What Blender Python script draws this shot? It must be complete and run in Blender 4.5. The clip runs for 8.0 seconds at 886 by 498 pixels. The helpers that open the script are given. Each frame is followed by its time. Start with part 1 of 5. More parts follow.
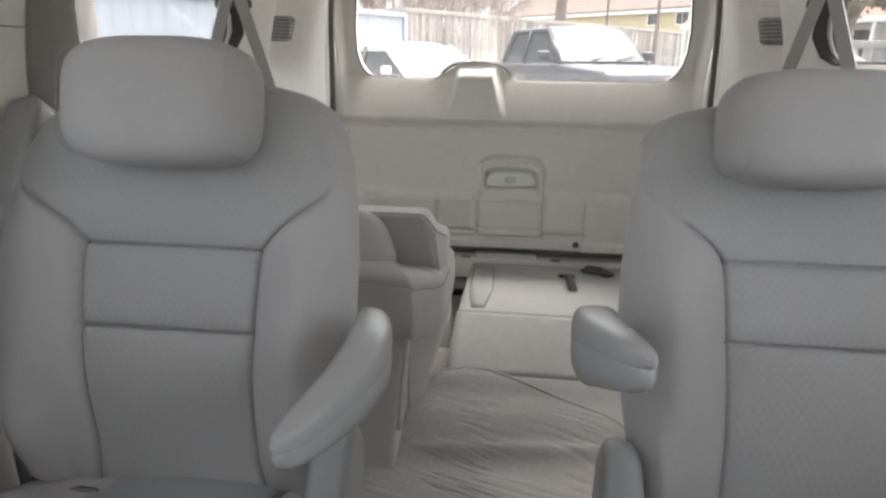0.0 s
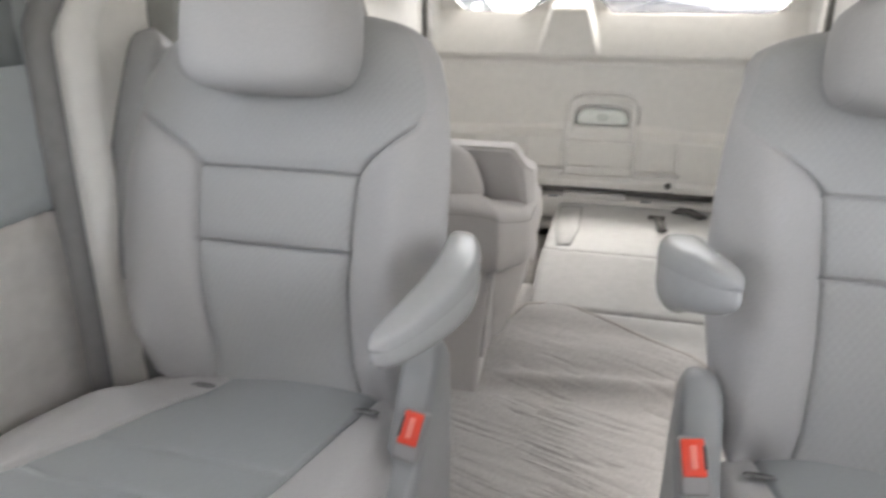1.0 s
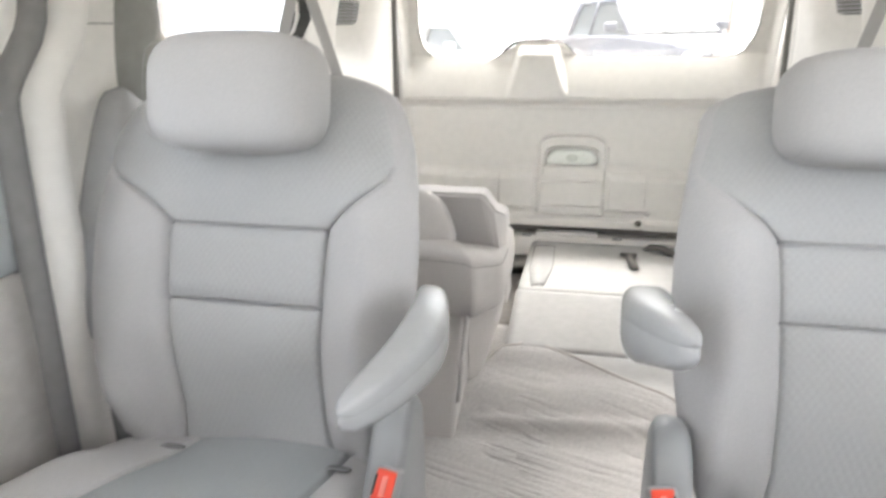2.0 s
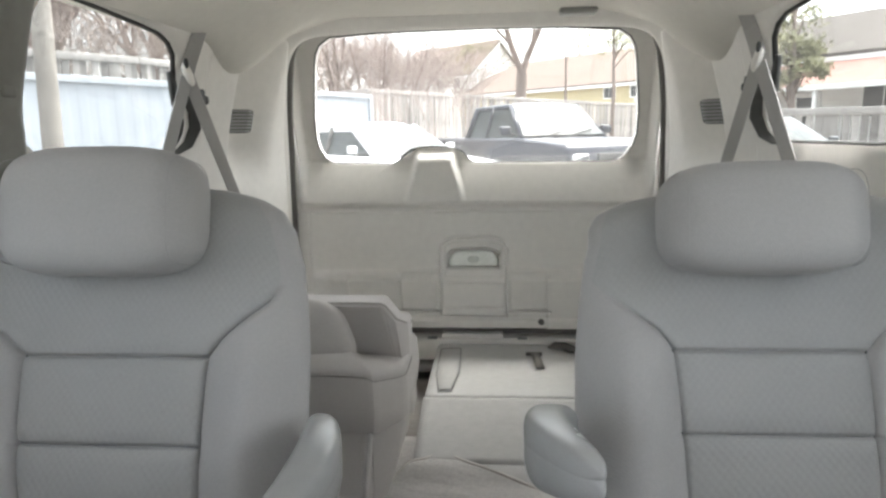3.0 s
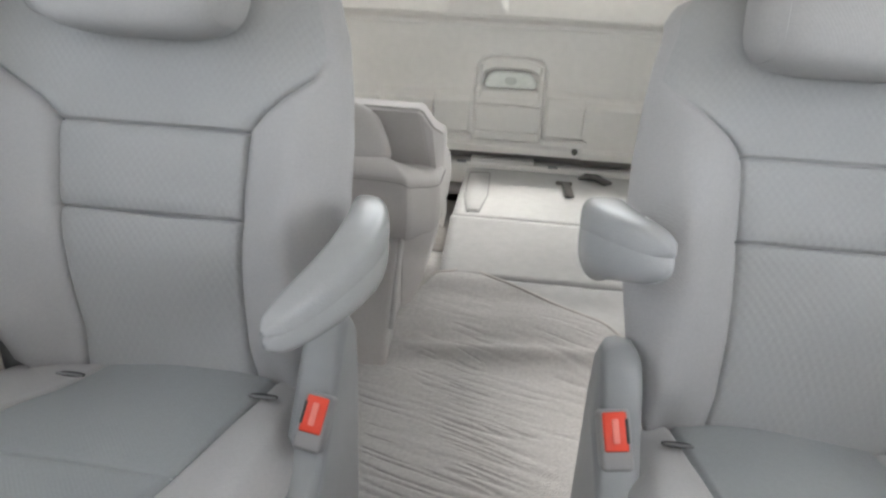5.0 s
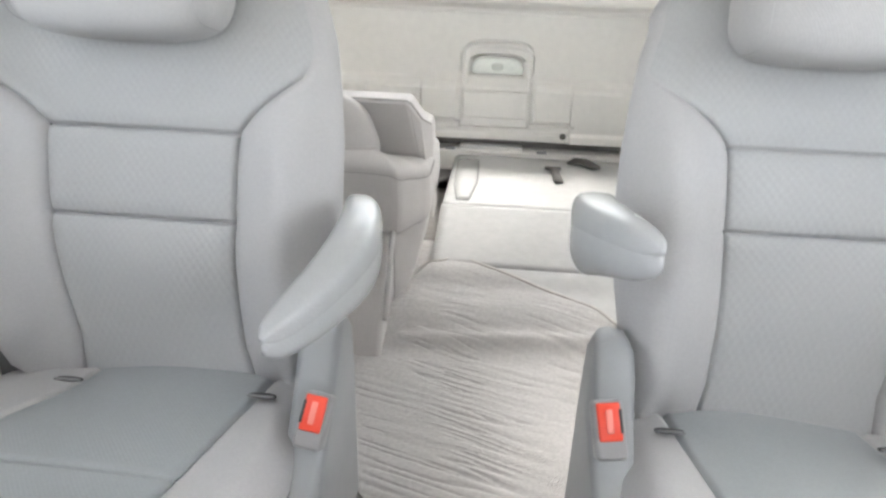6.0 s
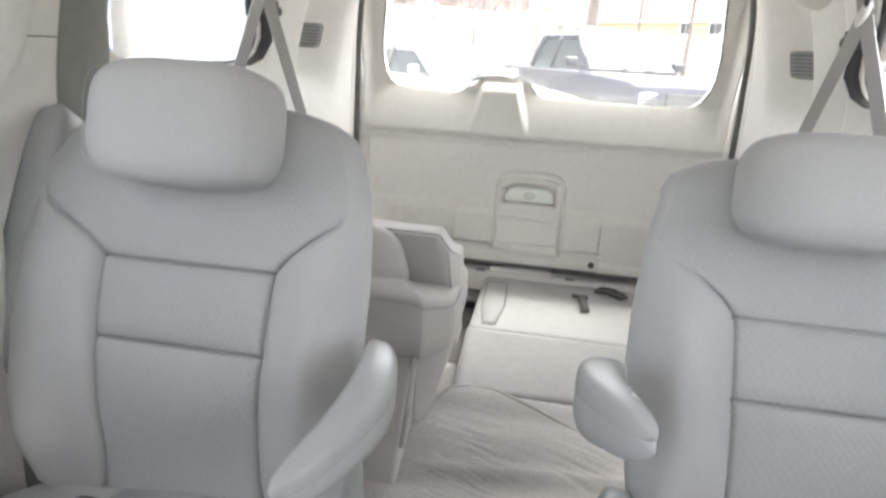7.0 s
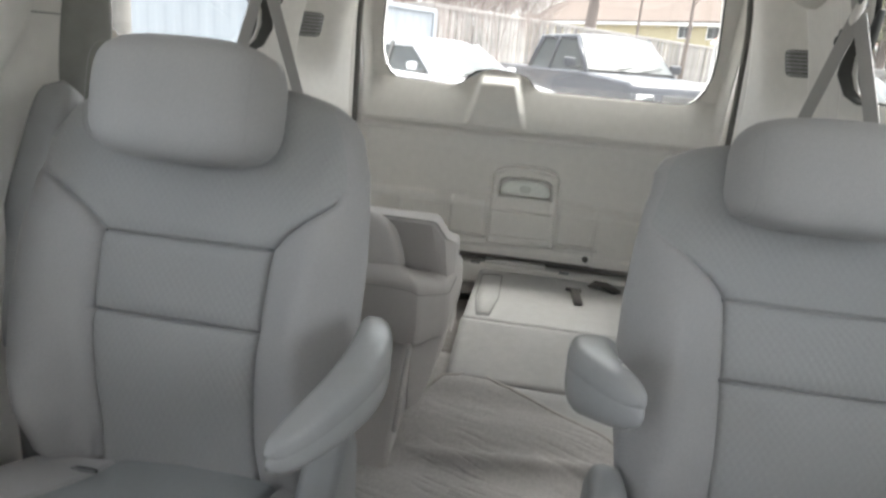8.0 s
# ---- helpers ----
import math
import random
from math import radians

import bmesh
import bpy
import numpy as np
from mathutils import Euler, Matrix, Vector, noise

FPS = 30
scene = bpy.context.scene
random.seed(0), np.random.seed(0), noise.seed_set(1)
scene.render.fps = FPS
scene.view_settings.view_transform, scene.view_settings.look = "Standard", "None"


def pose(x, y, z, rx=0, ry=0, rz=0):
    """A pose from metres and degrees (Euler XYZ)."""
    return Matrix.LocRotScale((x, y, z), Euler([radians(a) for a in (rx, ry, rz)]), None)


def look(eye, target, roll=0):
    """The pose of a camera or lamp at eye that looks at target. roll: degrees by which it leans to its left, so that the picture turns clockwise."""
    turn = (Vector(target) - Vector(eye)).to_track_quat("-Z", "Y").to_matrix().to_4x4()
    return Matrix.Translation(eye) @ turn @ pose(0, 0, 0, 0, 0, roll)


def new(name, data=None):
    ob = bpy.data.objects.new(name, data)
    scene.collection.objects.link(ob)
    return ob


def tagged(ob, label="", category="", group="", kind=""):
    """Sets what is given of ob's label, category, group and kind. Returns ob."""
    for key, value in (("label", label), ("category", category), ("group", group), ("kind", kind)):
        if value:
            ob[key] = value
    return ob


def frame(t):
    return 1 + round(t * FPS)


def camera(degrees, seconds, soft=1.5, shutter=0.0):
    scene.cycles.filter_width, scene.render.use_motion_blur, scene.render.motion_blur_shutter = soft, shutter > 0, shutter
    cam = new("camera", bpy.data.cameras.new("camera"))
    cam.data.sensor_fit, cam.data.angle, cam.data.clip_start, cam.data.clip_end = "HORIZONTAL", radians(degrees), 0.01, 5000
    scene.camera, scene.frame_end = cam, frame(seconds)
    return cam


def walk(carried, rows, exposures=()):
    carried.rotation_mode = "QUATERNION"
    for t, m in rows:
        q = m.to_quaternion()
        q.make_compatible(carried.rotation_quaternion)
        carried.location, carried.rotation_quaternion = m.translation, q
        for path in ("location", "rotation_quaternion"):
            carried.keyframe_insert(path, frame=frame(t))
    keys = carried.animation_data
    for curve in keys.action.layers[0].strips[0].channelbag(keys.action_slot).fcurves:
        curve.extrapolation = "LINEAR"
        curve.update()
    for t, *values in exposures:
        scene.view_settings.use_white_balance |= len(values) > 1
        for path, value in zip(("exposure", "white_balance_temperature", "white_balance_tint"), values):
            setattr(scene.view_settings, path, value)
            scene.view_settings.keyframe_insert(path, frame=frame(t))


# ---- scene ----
cam = camera(69.0, 8.0, soft=2.5, shutter=0.5)
PATH = [
    (0, (0.047, -0.018, 0.858), (-0.196, 1.882, 0.282), 0.6),
    (0.5, (0.048, -0.019, 0.853), (-0.246, 1.852, 0.211), 0.2),
    (1, (0.048, -0.054, 0.846), (-0.439, 1.738, 0.104), -0.3),
    (1.2, (0.055, -0.066, 0.852), (-0.511, 1.692, 0.085), -1.6),
    (2.3, (0.067, -0.025, 0.877), (-0.268, 1.873, 0.341), -1.3),
    (2.5, (0.079, -0.006, 0.879), (-0.186, 1.924, 0.425), -1.7),
    (3, (0.075, -0.001, 0.889), (-0.088, 1.959, 0.529), -1.1),
    (3.5, (0.069, -0.012, 0.887), (-0.094, 1.948, 0.523), -2.4),
    (4, (0.061, -0.008, 0.865), (-0.129, 1.898, 0.291), -1.0),
    (4.5, (0.04, -0.005, 0.835), (-0.175, 1.828, 0.064), 1.0),
    (4.7, (0.036, 0.006, 0.816), (-0.189, 1.826, 0.018), 2.4),
    (5.8, (0.025, 0.016, 0.819), (-0.109, 1.807, -0.061), 1.7),
    (6, (0.028, 0.012, 0.834), (-0.132, 1.803, -0.041), 1.6),
    (6.5, (0.033, -0.01, 0.87), (-0.191, 1.818, 0.091), 5.0),
    (7, (0.05, -0.005, 0.908), (-0.244, 1.885, 0.322), 3.6),
    (7.5, (0.057, -0.009, 0.903), (-0.22, 1.906, 0.394), 3.8),
    (8, (0.053, -0.025, 0.887), (-0.225, 1.867, 0.299), 4.8),
]
EXPOSURES = [(0.0, 3.11, 6650, 13), (0.5, 3.36, 6650, 14), (1.0, 3.85, 6650, 13), (1.2, 4.06, 6650, 12), (1.8, 4.38, 6650, 12), (2.3, 4.41, 6650, 12), (2.5, 4.04, 6650, 12), (3.0, 3.28, 6560, 9), (3.5, 2.99, 6560, 8), (4.0, 2.84, 6560, 8), (4.5, 3.28, 6560, 9), (4.7, 3.58, 6500, 10), (5.4, 4.06, 6500, 11), (5.8, 4.40, 6500, 11), (6.5, 4.34, 6500, 11), (7.0, 3.99, 6500, 11), (7.5, 3.46, 6500, 11), (8.0, 3.14, 6500, 9)]
walk(cam, [(t, look(eye, target, roll)) for t, eye, target, roll in PATH], EXPOSURES)

# ---- daylight: bright overcast sky, weak wide sun ----
SUN_AZ, SUN_EL = radians(37), radians(66)
world = bpy.data.worlds.new("overcast_sky")
scene.world = world
world.use_nodes = True
wn = world.node_tree
sky = wn.nodes.new("ShaderNodeTexSky")
sky.sky_type, sky.sun_disc = "NISHITA", False
sky.sun_elevation, sky.sun_rotation = SUN_EL, SUN_AZ
sky.air_density, sky.dust_density, sky.ozone_density = 1.0, 6.0, 1.0
pale = wn.nodes.new("ShaderNodeHueSaturation")
pale.inputs["Saturation"].default_value = 0.3
wn.links.new(sky.outputs[0], pale.inputs["Color"])
wn.links.new(pale.outputs[0], wn.nodes["Background"].inputs["Color"])
wn.nodes["Background"].inputs["Strength"].default_value = 0.15
sun = new("sun", bpy.data.lights.new("sun", "SUN"))
sun.data.energy, sun.data.angle, sun.data.color = 0.45, radians(40), (1.0, 0.97, 0.93)
sun.matrix_world = look((0, 0, 20), (0 - math.sin(SUN_AZ) * math.cos(SUN_EL), 0 - math.cos(SUN_AZ) * math.cos(SUN_EL), 20 - math.sin(SUN_EL)))

# ---- materials ----


def shade(name, colour, rough=0.6, metal=0.0, spread=0.12, scale=40.0, bump=0.15, fine=400.0, spec=0.4, sheen=0.0, wear=3.0):
    """A surface with variation at two scales and a fine grain in its relief."""
    m = bpy.data.materials.new(name)
    m.use_nodes = True
    nt = m.node_tree
    b = nt.nodes["Principled BSDF"]
    co = nt.nodes.new("ShaderNodeTexCoord")
    broad = nt.nodes.new("ShaderNodeTexNoise")
    broad.inputs["Scale"].default_value, broad.inputs["Detail"].default_value = wear, 4
    grain = nt.nodes.new("ShaderNodeTexNoise")
    grain.inputs["Scale"].default_value, grain.inputs["Detail"].default_value = scale, 3
    for n in (broad, grain):
        nt.links.new(co.outputs["Object"], n.inputs["Vector"])
    add = nt.nodes.new("ShaderNodeMath")
    add.operation = "ADD"
    nt.links.new(broad.outputs[0], add.inputs[0])
    nt.links.new(grain.outputs[0], add.inputs[1])
    ramp = nt.nodes.new("ShaderNodeMapRange")
    ramp.inputs["From Min"].default_value, ramp.inputs["From Max"].default_value = 0.6, 1.4
    ramp.inputs["To Min"].default_value, ramp.inputs["To Max"].default_value = 1 - spread, 1 + spread
    nt.links.new(add.outputs[0], ramp.inputs[0])
    tint = nt.nodes.new("ShaderNodeVectorMath")
    tint.operation = "SCALE"
    tint.inputs[0].default_value = colour
    nt.links.new(ramp.outputs[0], tint.inputs["Scale"])
    nt.links.new(tint.outputs[0], b.inputs["Base Color"])
    rr = nt.nodes.new("ShaderNodeMapRange")
    rr.inputs["To Min"].default_value, rr.inputs["To Max"].default_value = rough - 0.06, rough + 0.06
    nt.links.new(broad.outputs[0], rr.inputs[0])
    nt.links.new(rr.outputs[0], b.inputs["Roughness"])
    b.inputs["Metallic"].default_value = metal
    b.inputs["Specular IOR Level"].default_value = spec
    b.inputs["Sheen Weight"].default_value = sheen
    if bump:
        tiny = nt.nodes.new("ShaderNodeTexNoise")
        tiny.inputs["Scale"].default_value, tiny.inputs["Detail"].default_value = fine, 2
        nt.links.new(co.outputs["Object"], tiny.inputs["Vector"])
        bp = nt.nodes.new("ShaderNodeBump")
        bp.inputs["Strength"].default_value, bp.inputs["Distance"].default_value = bump, 0.002
        nt.links.new(tiny.outputs[0], bp.inputs["Height"])
        nt.links.new(bp.outputs[0], b.inputs["Normal"])
    return m


def weave(name, colour, cell=0.011, depth=0.5, rough=0.9, contrast=0.12):
    """Upholstery cloth with a small woven diamond figure."""
    m = shade(name, colour, rough, spread=0.06, scale=260, bump=0, sheen=0.15, spec=0.15)
    nt = m.node_tree
    b = nt.nodes["Principled BSDF"]
    co = nt.nodes.new("ShaderNodeTexCoord")
    turn = nt.nodes.new("ShaderNodeMapping")
    turn.inputs["Rotation"].default_value = (radians(23), 0, 0)
    nt.links.new(co.outputs["Object"], turn.inputs["Vector"])
    sep = nt.nodes.new("ShaderNodeSeparateXYZ")
    nt.links.new(turn.outputs[0], sep.inputs[0])

    def math_node(op, a, c):
        n = nt.nodes.new("ShaderNodeMath")
        n.operation = op
        for i, v in enumerate((a, c)):
            if isinstance(v, (int, float)):
                n.inputs[i].default_value = v
            elif v is not None:
                nt.links.new(v, n.inputs[i])
        return n.outputs[0]

    # the figure lies in x and along the slope of the cloth, in staggered rows; worn fainter in patches
    side = math_node("ADD", sep.outputs[2], sep.outputs[1])
    p = math_node("SINE", math_node("MULTIPLY", sep.outputs[0], 2 * math.pi / cell), None)
    q = math_node("SINE", math_node("MULTIPLY", side, 2 * math.pi / (cell * 1.35)), None)
    patch = nt.nodes.new("ShaderNodeTexNoise")
    patch.inputs["Scale"].default_value = 9
    nt.links.new(co.outputs["Object"], patch.inputs["Vector"])
    worn = nt.nodes.new("ShaderNodeMapRange")
    worn.inputs["From Min"].default_value, worn.inputs["From Max"].default_value = 0.35, 0.65
    worn.inputs["To Min"].default_value, worn.inputs["To Max"].default_value = 0.18, 1.0
    nt.links.new(patch.outputs[0], worn.inputs[0])
    fig = math_node("MULTIPLY", math_node("MULTIPLY", p, q), worn.outputs[0])
    thread = nt.nodes.new("ShaderNodeTexNoise")
    thread.inputs["Scale"].default_value = 900
    nt.links.new(co.outputs["Object"], thread.inputs["Vector"])
    h = math_node("ADD", math_node("MULTIPLY", fig, 0.5), thread.outputs[0])
    bp = nt.nodes.new("ShaderNodeBump")
    bp.inputs["Strength"].default_value, bp.inputs["Distance"].default_value = depth, 0.0015
    nt.links.new(h, bp.inputs["Height"])
    nt.links.new(bp.outputs[0], b.inputs["Normal"])
    old = b.inputs["Base Color"].links[0].from_socket
    gain = math_node("ADD", math_node("MULTIPLY", fig, contrast), 1.0)
    sc = nt.nodes.new("ShaderNodeVectorMath")
    sc.operation = "SCALE"
    nt.links.new(old, sc.inputs[0])
    nt.links.new(gain, sc.inputs["Scale"])
    nt.links.new(sc.outputs[0], b.inputs["Base Color"])
    return m


def pane_glass(name, tint=(0.875, 0.885, 0.88), gloss=0.04, rough=0.02, haze=0.02):
    m = bpy.data.materials.new(name)
    m.use_nodes = True
    nt = m.node_tree
    nt.nodes.remove(nt.nodes["Principled BSDF"])
    out = nt.nodes["Material Output"]
    a, g, mix = (nt.nodes.new(k) for k in ("ShaderNodeBsdfTransparent", "ShaderNodeBsdfGlossy", "ShaderNodeMixShader"))
    a.inputs[0].default_value = (*tint, 1)
    g.inputs["Roughness"].default_value = rough
    mix.inputs[0].default_value = gloss
    nt.links.new(a.outputs[0], mix.inputs[1])
    nt.links.new(g.outputs[0], mix.inputs[2])
    # thin pale veil, mixed in to imitate glare haze over the view
    veil, film = nt.nodes.new("ShaderNodeBsdfTranslucent"), nt.nodes.new("ShaderNodeMixShader")
    veil.inputs[0].default_value = (0.9, 0.9, 0.9, 1)
    mottle, level = nt.nodes.new("ShaderNodeTexNoise"), nt.nodes.new("ShaderNodeMapRange")
    mottle.inputs["Scale"].default_value, mottle.inputs["Detail"].default_value = 3.0, 5
    level.inputs["To Min"].default_value, level.inputs["To Max"].default_value = haze * 0.6, haze * 1.4
    nt.links.new(mottle.outputs[0], level.inputs[0])
    nt.links.new(level.outputs[0], film.inputs[0])
    nt.links.new(mix.outputs[0], film.inputs[1])
    nt.links.new(veil.outputs[0], film.inputs[2])
    nt.links.new(film.outputs[0], out.inputs[0])
    return m


CLOTH = weave("grey_cloth", (0.414, 0.407, 0.401), cell=0.0035, depth=0.2, contrast=0.015)
CLOTH_FIGURED = weave("figured_grey_cloth", (0.386, 0.387, 0.381), cell=0.0105, depth=0.28, contrast=0.030)
# cushion cloth: smoother figure, and a darker colour that holds the cushions' shade
CLOTH_SEAT = weave("shade_darkened_seat_cloth", (0.285, 0.298, 0.300), cell=0.0055, depth=0.2, contrast=0.012)
VINYL = shade("grey_vinyl", (0.354, 0.357, 0.355), 0.26, spread=0.05, bump=0.2, fine=500)
PLASTIC_GREY = shade("grey_moulded_plastic", (0.34, 0.34, 0.34), 0.5, spread=0.05, bump=0.25, fine=700)
SEAM = shade("seam_thread", (0.15, 0.155, 0.155), 0.9, bump=0)
CREAM = shade("cream_moulded_plastic", (0.765, 0.747, 0.710), 0.6, spread=0.05, bump=0.3, fine=650, spec=0.22)
HEADLINER = shade("headliner_felt", (0.68, 0.66, 0.61), 0.95, spread=0.04, bump=0.5, fine=500, spec=0.1)
CARPET = shade("taupe_carpet", (0.43, 0.415, 0.402), 0.98, spread=0.16, scale=120, bump=0.9, fine=500, spec=0.05, sheen=0.2)
TAUPE = weave("taupe_cloth", (0.535, 0.510, 0.488), cell=0.0035, depth=0.2, contrast=0.015)
PANEL = shade("pale_grey_load_panel", (0.50, 0.50, 0.49), 0.8, spread=0.06, bump=0.4, fine=500, spec=0.1)
DARK = shade("dark_grey_plastic", (0.045, 0.047, 0.045), 0.55, spread=0.1)
DOOR_GREY = shade("slate_grey_door_trim", (0.37, 0.39, 0.39), 0.55, spread=0.06, bump=0.3, fine=600)
RUBBER = shade("black_rubber", (0.03, 0.03, 0.028), 0.7, spread=0.15)
STRAP = shade("charcoal_webbing", (0.125, 0.118, 0.11), 0.8, spread=0.15, scale=200, bump=0.4, fine=700)
RED = shade("red_button_plastic", (0.75, 0.07, 0.035), 0.35, spread=0.05, bump=0)
WEBBING = shade("grey_webbing", (0.40, 0.393, 0.38), 0.75, spread=0.08, scale=300, bump=0.4, fine=900)
METAL = shade("dark_metal", (0.25, 0.25, 0.25), 0.35, metal=1.0)
GLASS = pane_glass("clear_glass", (0.83, 0.84, 0.835))
SIDE_GLASS = pane_glass("tinted_side_glass", (0.72, 0.735, 0.73), haze=0.008)
TINTED_GLASS = pane_glass("tinted_door_glass", (0.90, 0.915, 0.91), haze=0.01)
LENS = shade("frosted_lamp_lens", (0.82, 0.85, 0.80), 0.10, spread=0.08, scale=90, bump=0.3, fine=160, spec=0.8)
PAINT_WHITE = shade("van_skin", (0.6, 0.6, 0.6), 0.3, bump=0)

# ---- mesh helpers ----


def thing(name, at, label, category, group="", kind=""):
    ob = new(name)
    ob.empty_display_size = 0.05
    ob.location = at
    return tagged(ob, label, category, group, kind)


def part(name, bm, material, parent=None, label="", smooth=True, kind=""):
    me = bpy.data.meshes.new(name)
    bmesh.ops.recalc_face_normals(bm, faces=bm.faces)
    bm.to_mesh(me)
    bm.free()
    for p in me.polygons:
        p.use_smooth = smooth
    me.materials.append(material)
    ob = new(name, me)
    if parent:
        base = Vector((0, 0, 0))
        up = parent
        while up:
            base += up.location
            up = up.parent
        me.transform(Matrix.Translation(-base))
        ob.parent = parent
    if label or kind:
        tagged(ob, label, kind=kind)
    return ob


def mesh_of(verts, faces):
    bm = bmesh.new()
    vs = [bm.verts.new(v) for v in verts]
    for fc in faces:
        try:
            bm.faces.new([vs[i] for i in fc])
        except ValueError:
            pass
    return bm


def rbox(x0, x1, y0, y1, z0, z1, r=0.006, seg=2, bm=None):
    own = bmesh.new() if bm is None else bm
    made = bmesh.ops.create_cube(own, size=1.0)["verts"]
    for v in made:
        v.co = Vector(((x0 + x1) / 2 + v.co.x * (x1 - x0), (y0 + y1) / 2 + v.co.y * (y1 - y0), (z0 + z1) / 2 + v.co.z * (z1 - z0)))
    if r > 0:
        edges = list({e for v in made for e in v.link_edges})
        bmesh.ops.bevel(own, geom=edges, offset=r, segments=seg, affect="EDGES", profile=0.5)
    return own


def moved(bm, m):
    bmesh.ops.transform(bm, matrix=m, verts=bm.verts)
    return bm


def loft(rings, caps=True):
    """Skin over closed rings that all have the same count of points."""
    n = len(rings[0])
    verts = [p for r in rings for p in r]
    faces = [(i * n + j, i * n + (j + 1) % n, (i + 1) * n + (j + 1) % n, (i + 1) * n + j) for i in range(len(rings) - 1) for j in range(n)]
    if caps:
        faces += [tuple(range(n))[::-1], tuple((len(rings) - 1) * n + j for j in range(n))]
    return mesh_of(verts, faces)


def tube(points, radius, sides=8, flat=1.0):
    """A swept round (or flattened) rod along points; radius may be a list."""
    pts = [Vector(p) for p in points]
    rr = radius if isinstance(radius, (list, tuple)) else [radius] * len(pts)
    rings = []
    ref = None
    for i, p in enumerate(pts):
        d = (pts[min(i + 1, len(pts) - 1)] - pts[max(i - 1, 0)]).normalized()
        if ref is None:
            ref = Vector((0, 0, 1)) if abs(d.z) < 0.9 else Vector((1, 0, 0))
        a = d.cross(ref).normalized()
        b = d.cross(a).normalized()
        ref = -b if abs(b.dot(ref)) > 0.2 and b.dot(ref) < 0 else b
        rings.append([p + (a * math.cos(k) + b * math.sin(k) * flat) * rr[i] for k in (2 * math.pi * j / sides for j in range(sides))])
    return loft(rings)


def ribbon(points, across, width, thick):
    """A flat strap along points, with its width along the vector across."""
    a = Vector(across).normalized()
    pts = [Vector(p) for p in points]
    rings = []
    for i, p in enumerate(pts):
        d = (pts[min(i + 1, len(pts) - 1)] - pts[max(i - 1, 0)]).normalized()
        w = (a - d * a.dot(d)).normalized()
        n = d.cross(w).normalized()
        rings.append([p + w * sx * width / 2 + n * sn * thick / 2 for sx, sn in ((-1, -1), (1, -1), (1, 1), (-1, 1))])
    return loft(rings)


def pillow(a, b, c, p=2.6, q=2.6, nu=48, nv=32):
    """A superellipsoid cushion with half sizes a, b, c."""
    f = lambda t, e: math.copysign(abs(t) ** (2 / e), t)
    rings = []
    for i in range(nv + 1):
        t = -math.pi / 2 + math.pi * min(max(i / nv, 0.004), 0.996)
        rings.append([(a * f(math.cos(t), q) * f(math.cos(k), p), b * f(math.cos(t), q) * f(math.sin(k), p), c * f(math.sin(t), q)) for k in (2 * math.pi * j / nu for j in range(nu))])
    return loft(rings)


def smooth_step(a, b, x):
    t = min(1.0, max(0.0, (x - a) / (b - a)))
    return t * t * (3 - 2 * t)


def lerp_table(table, x):
    if x <= table[0][0]:
        return table[0][1]
    for (a, p), (b, q) in zip(table, table[1:]):
        if x <= b:
            t = (x - a) / (b - a)
            return p + (q - p) * t
    return table[-1][1]


def rounded_rect(cx, cy, hw, hh, r, seg=8):
    pts = []
    for qx, qy, a0 in ((1, 1, 0), (-1, 1, 90), (-1, -1, 180), (1, -1, 270)):
        for k in range(seg + 1):
            a = radians(a0 + 90 * k / seg)
            pts.append((cx + qx * (hw - r) + r * math.cos(a), cy + qy * (hh - r) + r * math.sin(a)))
    return pts


def ray_ring(poly, c, angles):
    """Points of a closed outline, seen from c, at the given angles."""
    out = []
    n = len(poly)
    for a in angles:
        dx, dy = math.cos(a), math.sin(a)
        best = None
        for i in range(n):
            x1, y1 = poly[i][0] - c[0], poly[i][1] - c[1]
            x2, y2 = poly[(i + 1) % n][0] - c[0], poly[(i + 1) % n][1] - c[1]
            ex, ey = x2 - x1, y2 - y1
            den = dx * ey - dy * ex
            if abs(den) < 1e-12:
                continue
            s = (x1 * ey - y1 * ex) / den
            u = (x1 * dy - y1 * dx) / den
            if s > 1e-9 and -1e-6 <= u <= 1 + 1e-6 and (best is None or s > best):
                best = s
        out.append((c[0] + dx * best, c[1] + dy * best))
    return out


def holed(outer, hole, place, thick, steps=6, count=120):
    """A sheet between an outline and an opening in it. place(a, b, depth) gives the point in space."""
    c = (sum(p[0] for p in hole) / len(hole), sum(p[1] for p in hole) / len(hole))
    angles = sorted({round(2 * math.pi * k / count, 6) for k in range(count)} | {round(math.atan2(p[1] - c[1], p[0] - c[0]) % (2 * math.pi), 6) for p in (outer if len(outer) < 12 else [])})
    ro, rh = ray_ring(outer, c, angles), ray_ring(hole, c, angles)
    n = len(angles)
    verts, faces = [], []
    for layer in (0.0, thick):
        for k in range(steps + 1):
            t = k / steps
            verts += [place(o[0] + (h[0] - o[0]) * t, o[1] + (h[1] - o[1]) * t, layer) for o, h in zip(ro, rh)]
    off = (steps + 1) * n
    for k in range(steps):
        for j in range(n):
            q = (k * n + j, k * n + (j + 1) % n, (k + 1) * n + (j + 1) % n, (k + 1) * n + j)
            faces += [q, tuple(off + i for i in q[::-1])]
    for k in (0, steps):
        faces += [(k * n + j, k * n + (j + 1) % n, off + k * n + (j + 1) % n, off + k * n + j) for j in range(n)]
    return mesh_of(verts, faces)


